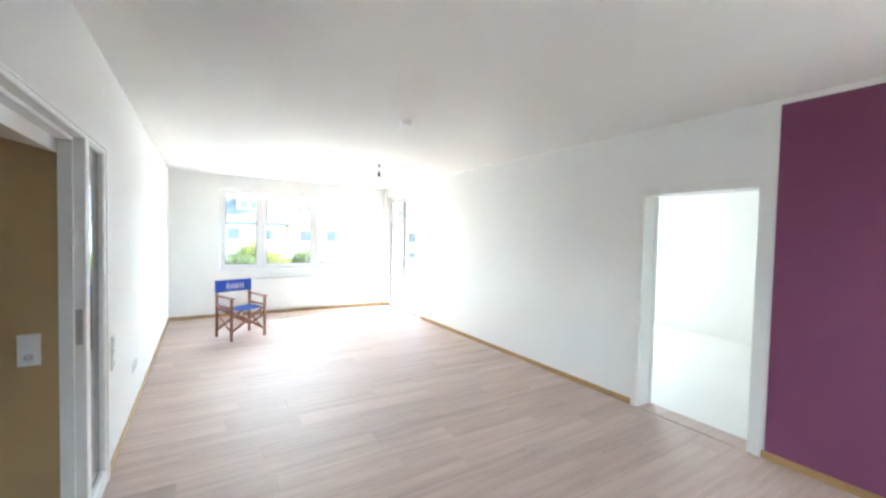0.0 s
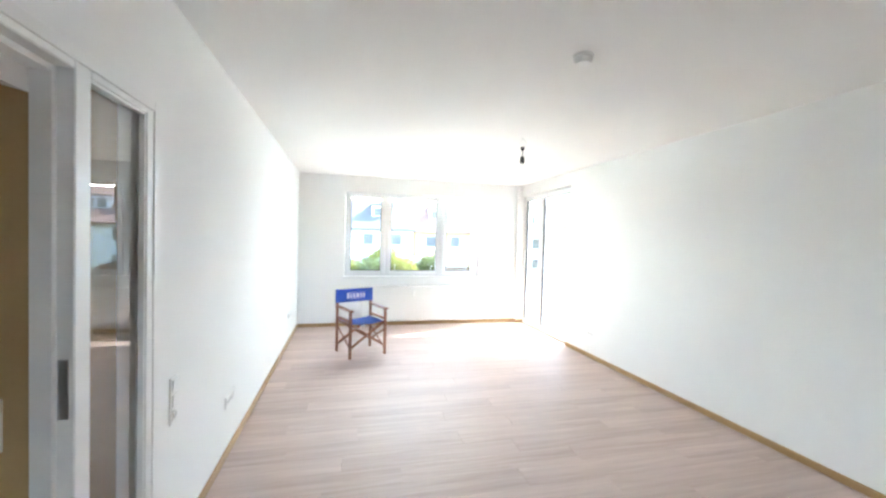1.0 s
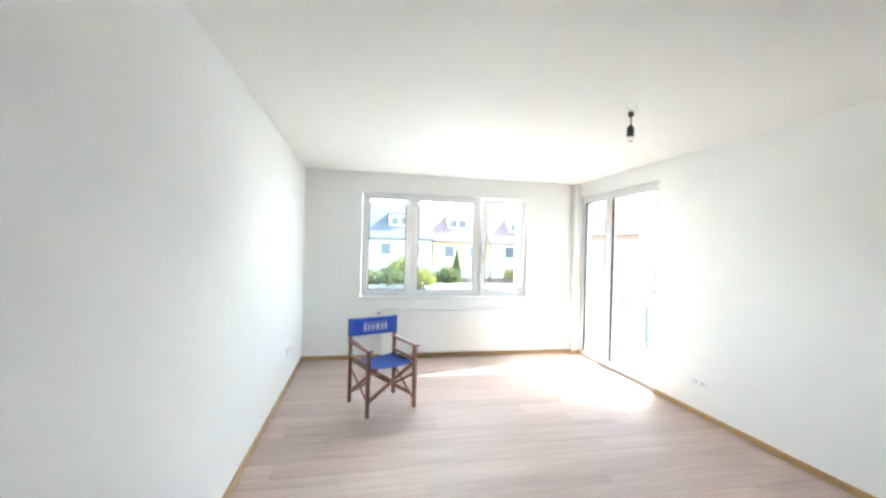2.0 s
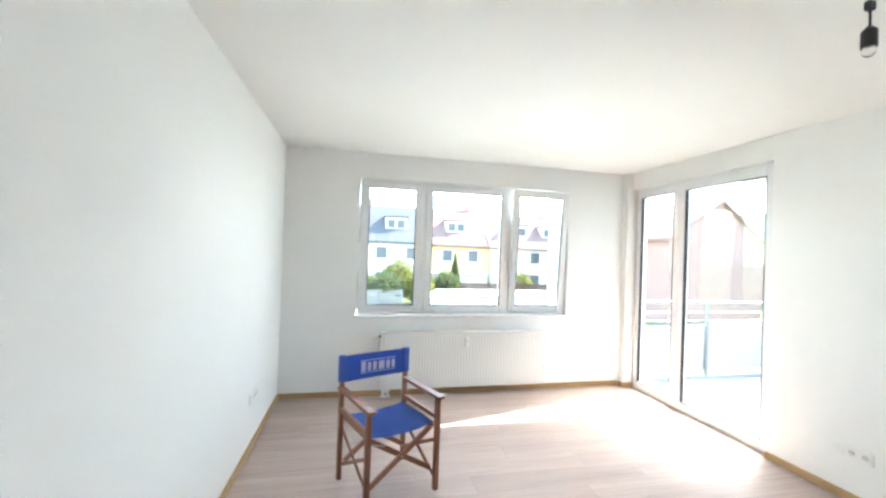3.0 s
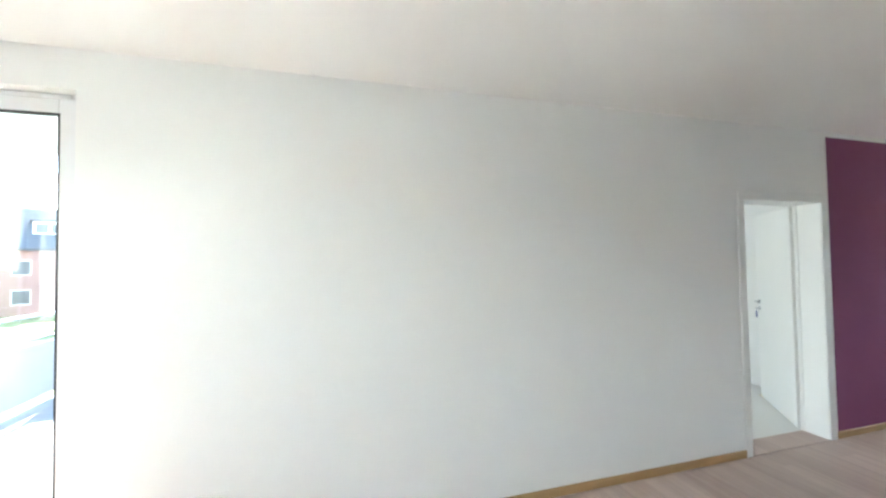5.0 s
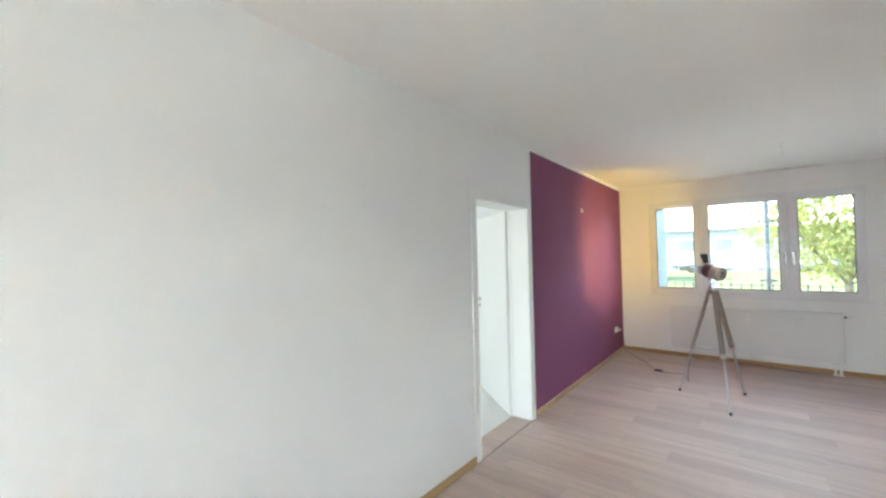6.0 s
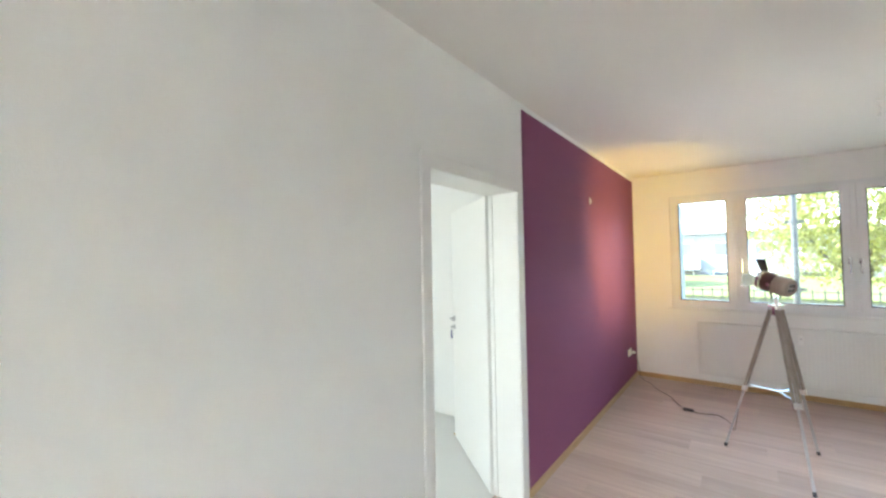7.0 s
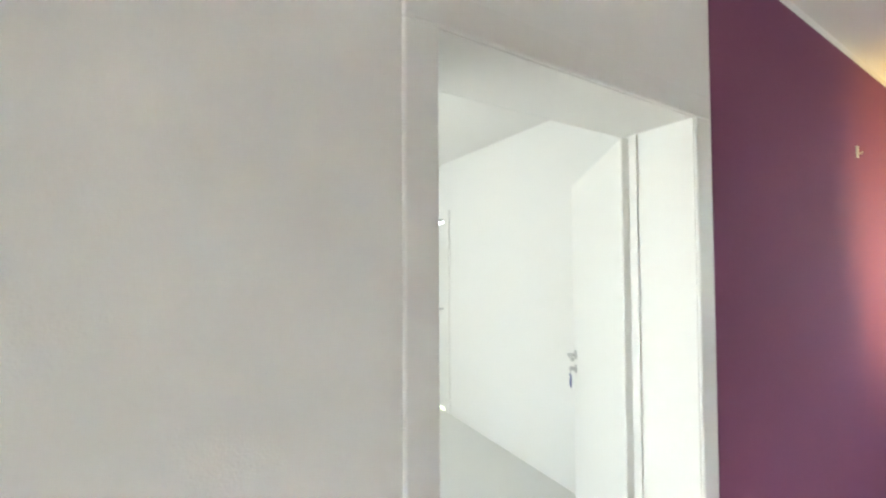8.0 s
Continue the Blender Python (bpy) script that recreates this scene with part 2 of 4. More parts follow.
def bar(bm, a, b, w, h, up=(0, 0, 1), bevel=0.002):
    """A square-edged stick from a to b."""
    a, b = Vector(a), Vector(b)
    z = (b - a).normalized()
    y = (Vector(up) - z * Vector(up).dot(z)).normalized()
    x = y.cross(z)
    m = Matrix((x, y, z)).transposed().to_4x4()
    m.translation = (a + b) / 2
    r = bmesh.ops.create_cube(bm, size=1.0, matrix=m @ Matrix.Diagonal((w, h, (b - a).length, 1)))
    if bevel:
        bmesh.ops.bevel(bm, geom=list({e for v in r["verts"] for e in v.link_edges}), offset=bevel, segments=2, affect="EDGES", profile=0.5)
    return bm


def mesh_object(name, bm, material, smooth=False):
    me = bpy.data.meshes.new(name)
    bmesh.ops.recalc_face_normals(bm, faces=bm.faces)
    bm.to_mesh(me)
    bm.free()
    me.materials.append(material)
    if smooth:
        for p in me.polygons:
            p.use_smooth = len(p.vertices) == 4
    return new(name, me)


def part(name, bm, material, parent, label="", smooth=False):
    ob = mesh_object(name, bm, material, smooth)
    ob.parent = parent
    if label:
        tagged(ob, label)
    return ob


def thing(name, at, label, category, group="", turn=0.0, kind=""):
    ob = new(name)
    ob.empty_display_size = 0.1
    ob.matrix_world = pose(*at, 0, 0, turn)
    return tagged(ob, label, category, group, kind)


def structure(name, bm, material, label, category):
    return tagged(mesh_object(name, bm, material), label, category, kind="structure")


def tube(name, points, radius, material, parent=None):
    cu = bpy.data.curves.new(name, "CURVE")
    cu.dimensions = "3D"
    cu.bevel_depth = radius
    cu.bevel_resolution = 3
    sp = cu.splines.new("NURBS")
    sp.points.add(len(points) - 1)
    for p, c in zip(sp.points, points):
        p.co = (*c, 1)
    sp.use_endpoint_u = True
    sp.order_u = 3
    tmp = bpy.data.objects.new(name, cu)
    me = bpy.data.meshes.new_from_object(tmp)
    bpy.data.objects.remove(tmp)
    me.materials.clear()
    me.materials.append(material)
    for p in me.polygons:
        p.use_smooth = True
    ob = new(name, me)
    if parent is not None:
        ob.parent = parent
    return ob


# ---- shell of the room ----
T = 0.30
# north wall with the window opening
NX0, NX1, NZ0, NZ1 = 0.76, 3.205, 0.84, 2.335
bm = bmesh.new()
TN, TE = 0.48, 0.22
box(bm, -T, NX0, L, L + TN, -0.2, H + 0.2)
box(bm, NX1, W + TE, L, L + TN, -0.2, H + 0.2)
box(bm, NX0, NX1, L, L + TN, -0.2, NZ0)
box(bm, NX0, NX1, L, L + TN, NZ1, H + 0.2)
structure("wall_north", bm, M_WALL, "white painted wall with a wide three-part window", "wall")
# south wall with the window opening
SX0, SX1, SZ0, SZ1 = 1.26, 3.59, 0.915, 2.31
bm = bmesh.new()
box(bm, -T, SX0, Y2 - T, Y2, -0.2, H + 0.2)
box(bm, SX1, W + T, Y2 - T, Y2, -0.2, H + 0.2)
box(bm, SX0, SX1, Y2 - T, Y2, -0.2, SZ0)
box(bm, SX0, SX1, Y2 - T, Y2, SZ1, H + 0.2)
structure("wall_south", bm, M_WALL, "white painted wall with a wide three-part window above a radiator", "wall")
# east wall: doorway at y 0.09..1.02, balcony door at y 5.30..6.95
DY0, DY1, DZ = 0.085, 1.025, 2.02
BY0, BY1, BZ = 5.30, 6.95, 2.40
bm = bmesh.new()
box(bm, W, W + TE, Y2, DY0, -0.2, H + 0.2)
box(bm, W, W + TE, DY1, BY0, -0.2, H + 0.2)
box(bm, W, W + TE, DY0, DY1, DZ, H + 0.2)
box(bm, W, W + TE, DY0, DY1, -0.2, -0.02)
box(bm, W, W + TE, BY0, BY1, BZ, H + 0.2)
box(bm, W, W + TE, BY0, BY1, -0.2, -0.004)
box(bm, 3.95, W + TE, BY1, L, -0.2, H + 0.2)
structure("wall_east", bm, M_WALL, "long white painted wall with a doorway and a balcony door", "wall")
structure("purple_paint", boxed(W - 0.003, W, Y2, 0.012, 0.055, 2.560), M_PURPLE, "matt purple painted stretch of wall beside the doorway", "wall paint")
# west wall: opening with a doorway and side light
OY0, OY1, OZ = 0.40, 1.985, 2.065
bm = bmesh.new()
box(bm, -0.13, 0, Y2, OY0, -0.2, H + 0.2)
box(bm, -0.13, 0, OY1, L, -0.2, H + 0.2)
box(bm, -0.13, 0, OY0, OY1, OZ, H + 0.2)
structure("wall_west", bm, M_WALL, "long white painted wall with a door frame and glazed side light", "wall")
structure("ceiling", boxed(-T, W + TE, Y2 - T, L + T, H, H + 0.2), M_CEIL, "white painted plaster ceiling", "ceiling")
structure("floor", boxed(-0.13, W + 0.1, Y2, L, -0.12, -0.010), M_SUB, "wood laminate floor in narrow planks laid across the room", "floor")

# baseboards
def baseboard(x0, x1, y0, y1, along_y):
    structure("baseboard", boxed(x0, x1, y0, y1, 0.0, 0.058, 0.004), M_BASEY if along_y else M_BASE,
              "oak-coloured wooden baseboard", "baseboard")


BT = 0.016
baseboard(0, 3.95 - BT, L - BT, L, False)
baseboard(0, W, Y2, Y2 + BT, False)
baseboard(0, BT, OY1 + 0.0, L - BT, True)
baseboard(0, BT, Y2 + BT, OY0, True)
baseboard(W - BT, W, 1.060, BY0, True)
baseboard(W - BT, W, Y2 + BT, 0.03, True)
baseboard(3.95 - BT, W + 0.067, BY1 - BT, BY1, False)
baseboard(3.95 - BT, 3.95, BY1, L - BT, True)


# ---- windows ----
def frame_ring(bm, x0, x1, z0, z1, w, y0, y1, bevel=0.004):
    box(bm, x0, x0 + w, y0, y1, z0, z1, bevel)
    box(bm, x1 - w, x1, y0, y1, z0, z1, bevel)
    box(bm, x0 + w, x1 - w, y0, y1, z0, z0 + w, bevel)
    box(bm, x0 + w, x1 - w, y0, y1, z1 - w, z1, bevel)


def handle(parent, x, y, z, out=-1):
    bm = bmesh.new()
    box(bm, x - 0.014, x + 0.014, y + (out * 0.010 if out < 0 else 0), y + (0 if out < 0 else out * 0.010), z - 0.035, z + 0.035, 0.004)
    rod(bm, (x, y + out * 0.008, z), (x, y + out * 0.045, z), 0.009)
    box(bm, x - 0.010, x + 0.010, min(y + out * 0.036, y + out * 0.056), max(y + out * 0.036, y + out * 0.056), z - 0.125, z + 0.012, 0.005, 2)
    part("window_handle", bm, M_CHROME if out > 0 else M_PVC, parent, "silver window handle" if out > 0 else "white plastic window handle")


def sash(parent, x0, x1, z0, z1, y_front, out, handle_x=None, tilt=0.0, sw=0.075):
    """One casement: sash frame, seal, pane and handle. out: which way the room lies."""
    holder = part("casement", (lambda b: (frame_ring(b, x0, x1, 0.0, z1 - z0, sw, 0 if out < 0 else -0.07, 0.07 if out < 0 else 0, 0.006), b)[1])(bmesh.new()),
                  M_PVC, parent, "white plastic window sash")
    d = 0.02 * -out
    bm = bmesh.new()
    frame_ring(bm, x0 + sw - 0.003, x1 - sw + 0.003, sw - 0.003, z1 - z0 - sw + 0.003, 0.009, min(d, d * 0.15), max(d, d * 0.15), 0)
    part("glazing_seal", bm, M_SEAL, holder, "dark rubber seal round the glass")
    pane = part("pane", boxed(x0 + sw - 0.008, x1 - sw + 0.008, min(d, d * 1.6), max(d, d * 1.6), sw - 0.008, z1 - z0 - sw + 0.008), M_GLASS, holder, "clear window glass")
    pane.visible_shadow = False
    if handle_x is not None:
        handle(holder, handle_x, 0.0, (z1 - z0) * 0.40, out)
    holder.matrix_world = pose(0, y_front, z0, tilt if out < 0 else -tilt)
    return holder


def window(name, x0, x1, z0, z1, y_wall, out, splits, label, tilted=None, handles=(), inset=0.045):
    """A three-part casement window standing in its opening, seen from inside."""
    root = thing(name, (0, 0, 0), label, "window", kind="structure")
    yf = y_wall - out * inset
    yb = yf - out * 0.07
    bm = bmesh.new()
    frame_ring(bm, x0, x1, z0, z1, 0.055, min(yf, yb), max(yf, yb), 0.004)
    for s in splits:
        box(bm, s - 0.045, s + 0.045, min(yf, yb), max(yf, yb), z0 + 0.055, z1 - 0.055, 0.004)
    part("window_frame", bm, M_PVC, root, "white plastic outer window frame")
    edges = [x0 + 0.012] + [v for s in splits for v in (s - 0.012, s + 0.012)] + [x1 - 0.012]
    for i in range(3):
        a, b = edges[2 * i] + 0.008, edges[2 * i + 1] - 0.008
        sash(root, a, b, z0 + 0.028, z1 - 0.028, yf + out * 0.012, out, handles[i], tilt=tilted[i] if tilted else 0.0)
    return root


window("window_1", NX0 + 0.005, NX1 - 0.005, NZ0 + 0.024, NZ1, L, -1, (1.462, 2.468), "white plastic three-part window with one sash tilted open",
       tilted=(0, 0, 4.0), handles=(1.418, 2.420, 2.520))
window("window_2", SX0 + 0.003, SX1 - 0.003, SZ0 + 0.001, SZ1, Y2, 1, (1.962, 2.915), "white plastic three-part window, closed",
       handles=(1.925, 2.005, 2.875), inset=0.006)


def sill(name, x0, x1, y0, y1, z0, z1):
    structure(name, boxed(x0, x1, y0, y1, z0, z1, 0.006, 2), M_SILL, "white window sill board", "window sill")


sill("window_sill_1", NX0 - 0.03, NX1 + 0.03, L - 0.035, L + 0.048, NZ0 - 0.002, NZ0 + 0.026)
sill("window_sill_2", SX0 - 0.04, SX1 + 0.045, Y2 - 0.006, Y2 + 0.020, SZ0 - 0.022, SZ0 + 0.002)


# ---- balcony door ----
def balcony_door():
    root = thing("balcony_door", (0, 0, 0), "white plastic glazed balcony door with a fixed side pane", "door", kind="structure")
    x0, x1 = 4.085, 4.155
    y0, y1, z1 = BY0 + 0.003, BY1 - 0.003, BZ - 0.003
    bm = bmesh.new()
    for a, b, c, d in ((y0, y0 + 0.05, 0, z1), (y1 - 0.05, y1, 0, z1), (y0 + 0.05, y1 - 0.05, z1 - 0.05, z1), (y0 + 0.05, y1 - 0.05, 0, 0.045), (6.255, 6.335, 0.045, z1 - 0.05)):
        box(bm, x0, x1, a, b, c, d, 0.004)
    part("door_frame", bm, M_PVC, root, "white plastic outer door frame")
    for a, b, w in ((y0 + 0.020, 6.292, 0.072), (6.300, y1 - 0.02, 0.066)):
        bm = bmesh.new()
        xa, xb = x0 - 0.014, x1 - 0.01
        lo, hi = 0.03, z1 - 0.028
        box(bm, xa, xb, a, a + w, lo, hi, 0.006)
        box(bm, xa, xb, b - w, b, lo, hi, 0.006)
        box(bm, xa, xb, a + w, b - w, lo, lo + 0.065, 0.006)
        box(bm, xa, xb, a + w, b - w, hi - 0.075, hi, 0.006)
        leaf = part("door_leaf", bm, M_PVC, root, "white plastic glazed door leaf")
        bm = bmesh.new()
        sa, sb, sl, sh = a + w - 0.003, b - w + 0.003, lo + 0.062, hi - 0.072
        for p, q, r, s in ((sa, sa + 0.010, sl, sh), (sb - 0.012, sb, sl, sh), (sa, sb, sl, sl + 0.008), (sa, sb, sh - 0.008, sh)):
            box(bm, xa + 0.003, xa + 0.034, p, q, r, s)
        part("glazing_seal", bm, M_SEAL, leaf, "dark rubber seal round the glass")
        pane = part("pane", boxed(xa + 0.034, xa + 0.046, sa, sb, sl, sh), M_GLASS, leaf, "clear door glass")
        pane.visible_shadow = False
        if a < 6:
            bm = bmesh.new()
            box(bm, xa - 0.010, xa, 6.25, 6.28, 0.98, 1.05, 0.004)
            rod(bm, (xa - 0.005, 6.265, 1.02), (xa - 0.045, 6.265, 1.02), 0.009)
            box(bm, xa - 0.056, xa - 0.036, 6.255, 6.275, 0.90, 1.03, 0.005, 2)
            part("door_handle", bm, M_PVC, leaf, "white plastic door handle")


balcony_door()


# ---- inner door on the east wall ----
def inner_door():
    root = thing("door_1", (0, 0, 0), "white lacquered inner door standing wide open into the next room", "door", kind="structure")
    bm = bmesh.new()
    x0, x1 = W - 0.012, W + TE + 0.012
    box(bm, x0 + 0.012, x1 - 0.012, DY0, 0.118, 0, 1.99)
    box(bm, x0 + 0.012, x1 - 0.012, 0.992, DY1, 0, 1.99)
    box(bm, x0 + 0.012, x1 - 0.012, DY0, DY1, 1.99, DZ)
    part("door_lining", bm, M_LACQUER, root, "white lacquered door lining")
    for xa, xb in ((x0, W), (W + TE, x1)):
        bm = bmesh.new()
        box(bm, xa, xb, 0.035, 0.118, 0, 1.99, 0.005, 3)
        box(bm, xa, xb, 0.992, 1.060, 0, 1.99, 0.005, 3)
        box(bm, xa, xb, 0.035, 1.060, 1.99, 2.060, 0.005, 3)
        part("architrave", bm, M_LACQUER, root, "white lacquered architrave")
    # rebate strip with its seal at the far side of the lining
    bm = bmesh.new()
    box(bm, W + TE - 0.045, W + TE - 0.035, 0.1175, 0.124, 0, 1.9895)
    box(bm, W + TE - 0.045, W + TE - 0.035, 0.986, 0.9925, 0, 1.9895)
    part("door_stop", bm, M_LACQUER, root)
    bm = boxed(-0.022, 0.87, -0.020, 0.020, 0.008, 1.985, 0.003)
    leaf = part("door_leaf", bm, M_LACQUER, root, "smooth white lacquered door leaf")
    leaf.matrix_world = pose(W + TE + 0.006, 0.108, 0, 0, 0, -39)
    for side in (1, -1):
        bm = bmesh.new()
        rod(bm, (0.81, side * 0.020, 1.05), (0.81, side * 0.027, 1.05), 0.024, n=20)
        rod(bm, (0.81, side * 0.024, 1.05), (0.81, side * 0.062, 1.05), 0.009)
        rod(bm, (0.815, side * 0.058, 1.05), (0.70, side * 0.058, 1.05), 0.009)
        rod(bm, (0.81, side * 0.020, 0.975), (0.81, side * 0.026, 0.975), 0.022, n=20)
        part("door_handle", bm, M_STEEL, leaf, "brushed steel lever handle")
    for z in (0.25, 1.75):
        bm = bmesh.new()
        rod(bm, (W + TE + 0.020, 0.112, z - 0.05), (W + TE + 0.020, 0.112, z + 0.05), 0.008)
        part("hinge", bm, M_STEEL, root, "steel door hinge")
    return leaf


door_leaf = inner_door()
key = thing("key_with_tag", (W + TE + 0.006, 0.108, 0), "key in the lock with a dark blue tag hanging from it", "key", turn=-39)
bm = bmesh.new()
box(bm, 0.804, 0.816, 0.026, 0.056, 0.965, 0.985, 0.002)
part("key", bm, M_STEEL, key)
bm = boxed(0.788, 0.832, 0.048, 0.054, 0.875, 0.945, 0.004)
tag = part("tag", bm, M_KEYTAG, key, "dark blue plastic tag")
part("label_bar", boxed(0.800, 0.820, 0.054, 0.0555, 0.925, 0.932), M_PRINT, tag)
bm = bmesh.new()
rod(bm, (0.81, 0.05, 0.94), (0.81, 0.05, 0.967), 0.002, n=6)
part("ring", bm, M_STEEL, key)
wedge = thing("door_wedge", (4.91, -0.44, 0), "yellow wooden door wedge on the floor under the door", "wedge", turn=-37)
bm = boxed(-0.06, 0.06, -0.02, 0.02, 0, 0.03)
for v in bm.verts:
    if v.co.x > 0 and v.co.z > 0.01:
        v.co.z = 0.006
part("block", bm, M_WEDGE, wedge)

# ---- next room behind the doorway ----
RX0, RX1, RY0, RY1 = W + TE, 7.75, -0.78, 4.6
structure("next_room_floor", boxed(W + 0.19, RX1, RY0, RY1, -0.10, -0.002), M_GREYFLOOR, "pale grey bare floor of the next room", "floor")
structure("next_room_ceiling", boxed(RX0, RX1, RY0, RY1, H - 0.02, H + 0.2), M_CEIL, "white ceiling of the next room", "ceiling")
bm = bmesh.new()
box(bm, RX0, 6.88, RY0 - 0.15, RY0, -0.1, H + 0.2)
box(bm, 7.70, RX1 + 0.15, RY0 - 0.15, RY0, -0.1, H + 0.2)
box(bm, 6.88, 7.70, RY0 - 0.15, RY0, 2.0, H + 0.2)
structure("next_room_wall_south", bm, M_WALL, "white wall of the next room with another door", "wall")
# unseen opening at y 3.4..4.45, added to let sun and fill light in
bm = bmesh.new()
box(bm, RX1, RX1 + 0.2, RY0, 3.4, -0.1, H + 0.2)
box(bm, RX1, RX1 + 0.2, 4.45, RY1, -0.1, H + 0.2)
box(bm, RX1, RX1 + 0.2, 3.4, 4.45, -0.1, 0.90)
box(bm, RX1, RX1 + 0.2, 3.4, 4.45, 2.20, H + 0.2)
structure("next_room_wall_east", bm, M_WALL, "white far wall of the next room with an unseen opening", "wall")
structure("next_room_wall_north", boxed(RX0, RX1 + 0.2, RY1, RY1 + 0.25, -0.1, H + 0.2), M_WALL, "white wall of the next room", "wall")
door2 = thing("door_2", (6.88, RY0, 0), "closed white lacquered door in the next room", "door", kind="structure")
part("door_leaf", boxed(0.05, 0.77, -0.06, -0.02, 0.005, 1.96, 0.003), M_LACQUER, door2)
bm = bmesh.new()
box(bm, -0.06, 0.04, -0.15, 0.012, 0, 2.0, 0.003)
box(bm, 0.78, 0.86, -0.15, 0.012, 0, 2.0, 0.003)
box(bm, -0.06, 0.86, -0.15, 0.012, 2.0, 2.08, 0.003)
part("door_frame", bm, M_LACQUER, door2)
bm = bmesh.new()
rod(bm, (0.11, -0.02, 1.05), (0.11, 0.04, 1.05), 0.009)
rod(bm, (0.11, 0.036, 1.05), (0.22, 0.036, 1.05), 0.009)
part("door_handle", bm, M_STEEL, door2, "steel lever handle")


# ---- door frame with side light on the west wall ----
def side_light():
    root = thing("door_frame_with_side_light", (0, 0, 0), "white wooden door frame with a narrow glazed side light, the doorway open", "door frame", kind="structure")
    x0, x1 = -0.090, 0.010
    bm = bmesh.new()
    box(bm, x0, x1, OY0, OY0 + 0.06, 0, OZ, 0.004)
    box(bm, x0, x1, 1.488, 1.563, 0, OZ, 0.004)
    box(bm, -0.032, x1, 1.915, OY1, 0, OZ, 0.004)
    box(bm, x0, x1, OY0 + 0.06, 1.488, 2.020, OZ, 0.004)
    box(bm, -0.032, x1, 1.563, 1.915, 2.020, OZ, 0.004)
    box(bm, -0.032, x1, 1.563, 1.915, 0, 0.10, 0.004)
    box(bm, -0.090, -0.036, 1.470, 1.489, 0, 2.020)
    box(bm, -0.090, -0.036, OY0 + 0.06, 1.470, 2.002, 2.021)
    part("frame", bm, M_LACQUER, root, "white lacquered frame with a rebate")
    bm = bmesh.new()
    box(bm, -0.002, 0.016, OY1 - 0.022, OY1 + 0.020, 0, OZ + 0.020, 0.003)
    box(bm, -0.002, 0.016, OY0 - 0.020, OY1 - 0.022, OZ - 0.022, OZ + 0.020, 0.003)
    part("cover_strip", bm, M_LACQUER, root, "narrow white cover strip")
    bm = bmesh.new()
    for a, b, c, d in ((1.562, 1.571, 0.10, 2.020), (1.907, 1.916, 0.10, 2.020), (1.571, 1.907, 2.011, 2.021), (1.571, 1.907, 0.099, 0.109)):
        box(bm, -0.018, 0.004, a, b, c, d, 0.002)
    part("glazing_bead", bm, M_LACQUER, root)
    pane = part("pane", boxed(-0.025, -0.019, 1.560, 1.918, 0.095, 2.024), M_GLASS, root, "clear reflecting glass")
    bm = bmesh.new()
    box(bm, -0.032, -0.004, 1.4855, 1.4885, 0.985, 1.165, 0.001)
    box(bm, -0.026, -0.012, 1.4845, 1.4865, 1.02, 1.06)
    part("strike_plate", bm, M_STEEL, root, "steel strike plate")


side_light()
# hall behind it
structure("hall_partition", boxed(-1.6, -0.091, 1.478, 1.53, -0.05, 2.45), M_OCHRE, "ochre painted wall of the hall", "wall")
bm = boxed(-1.60, -0.0915, -0.6, 1.478, 1.93, 2.45)
for v in bm.verts:
    if v.co.z < 2.2:
        v.co.z = 1.935 + 0.25 * (-0.0915 - v.co.x)
structure("hall_ceiling", bm, M_CEIL, "sloping white ceiling of the hall", "ceiling")
# unseen lid, added to block sky light from the space behind the pane
structure("closet_ceiling", boxed(-1.60, -0.131, 1.53, 2.15, 2.30, 2.45), M_CEIL, "unseen white lid that keeps sky light out behind the side light", "ceiling")
structure("hall_floor", boxed(-1.75, 0.0, -0.6, 2.3, -0.1, -0.004), M_HALLFLOOR, "dark grey hall floor", "floor")
structure("closet_wall", boxed(-0.75, -0.70, 1.53, 2.15, -0.05, 2.45), M_WALL, "white wall behind the glazed side light", "wall")
bm = bmesh.new()
box(bm, -1.75, -1.6, -0.6, 2.3, -0.05, 2.45)
box(bm, -1.6, -0.13, -0.75, -0.6, -0.05, 2.45)
box(bm, -1.6, -0.13, 2.15, 2.3, -0.05, 2.45)
structure("hall_wall", bm, M_OCHRE, "ochre painted hall walls", "wall")


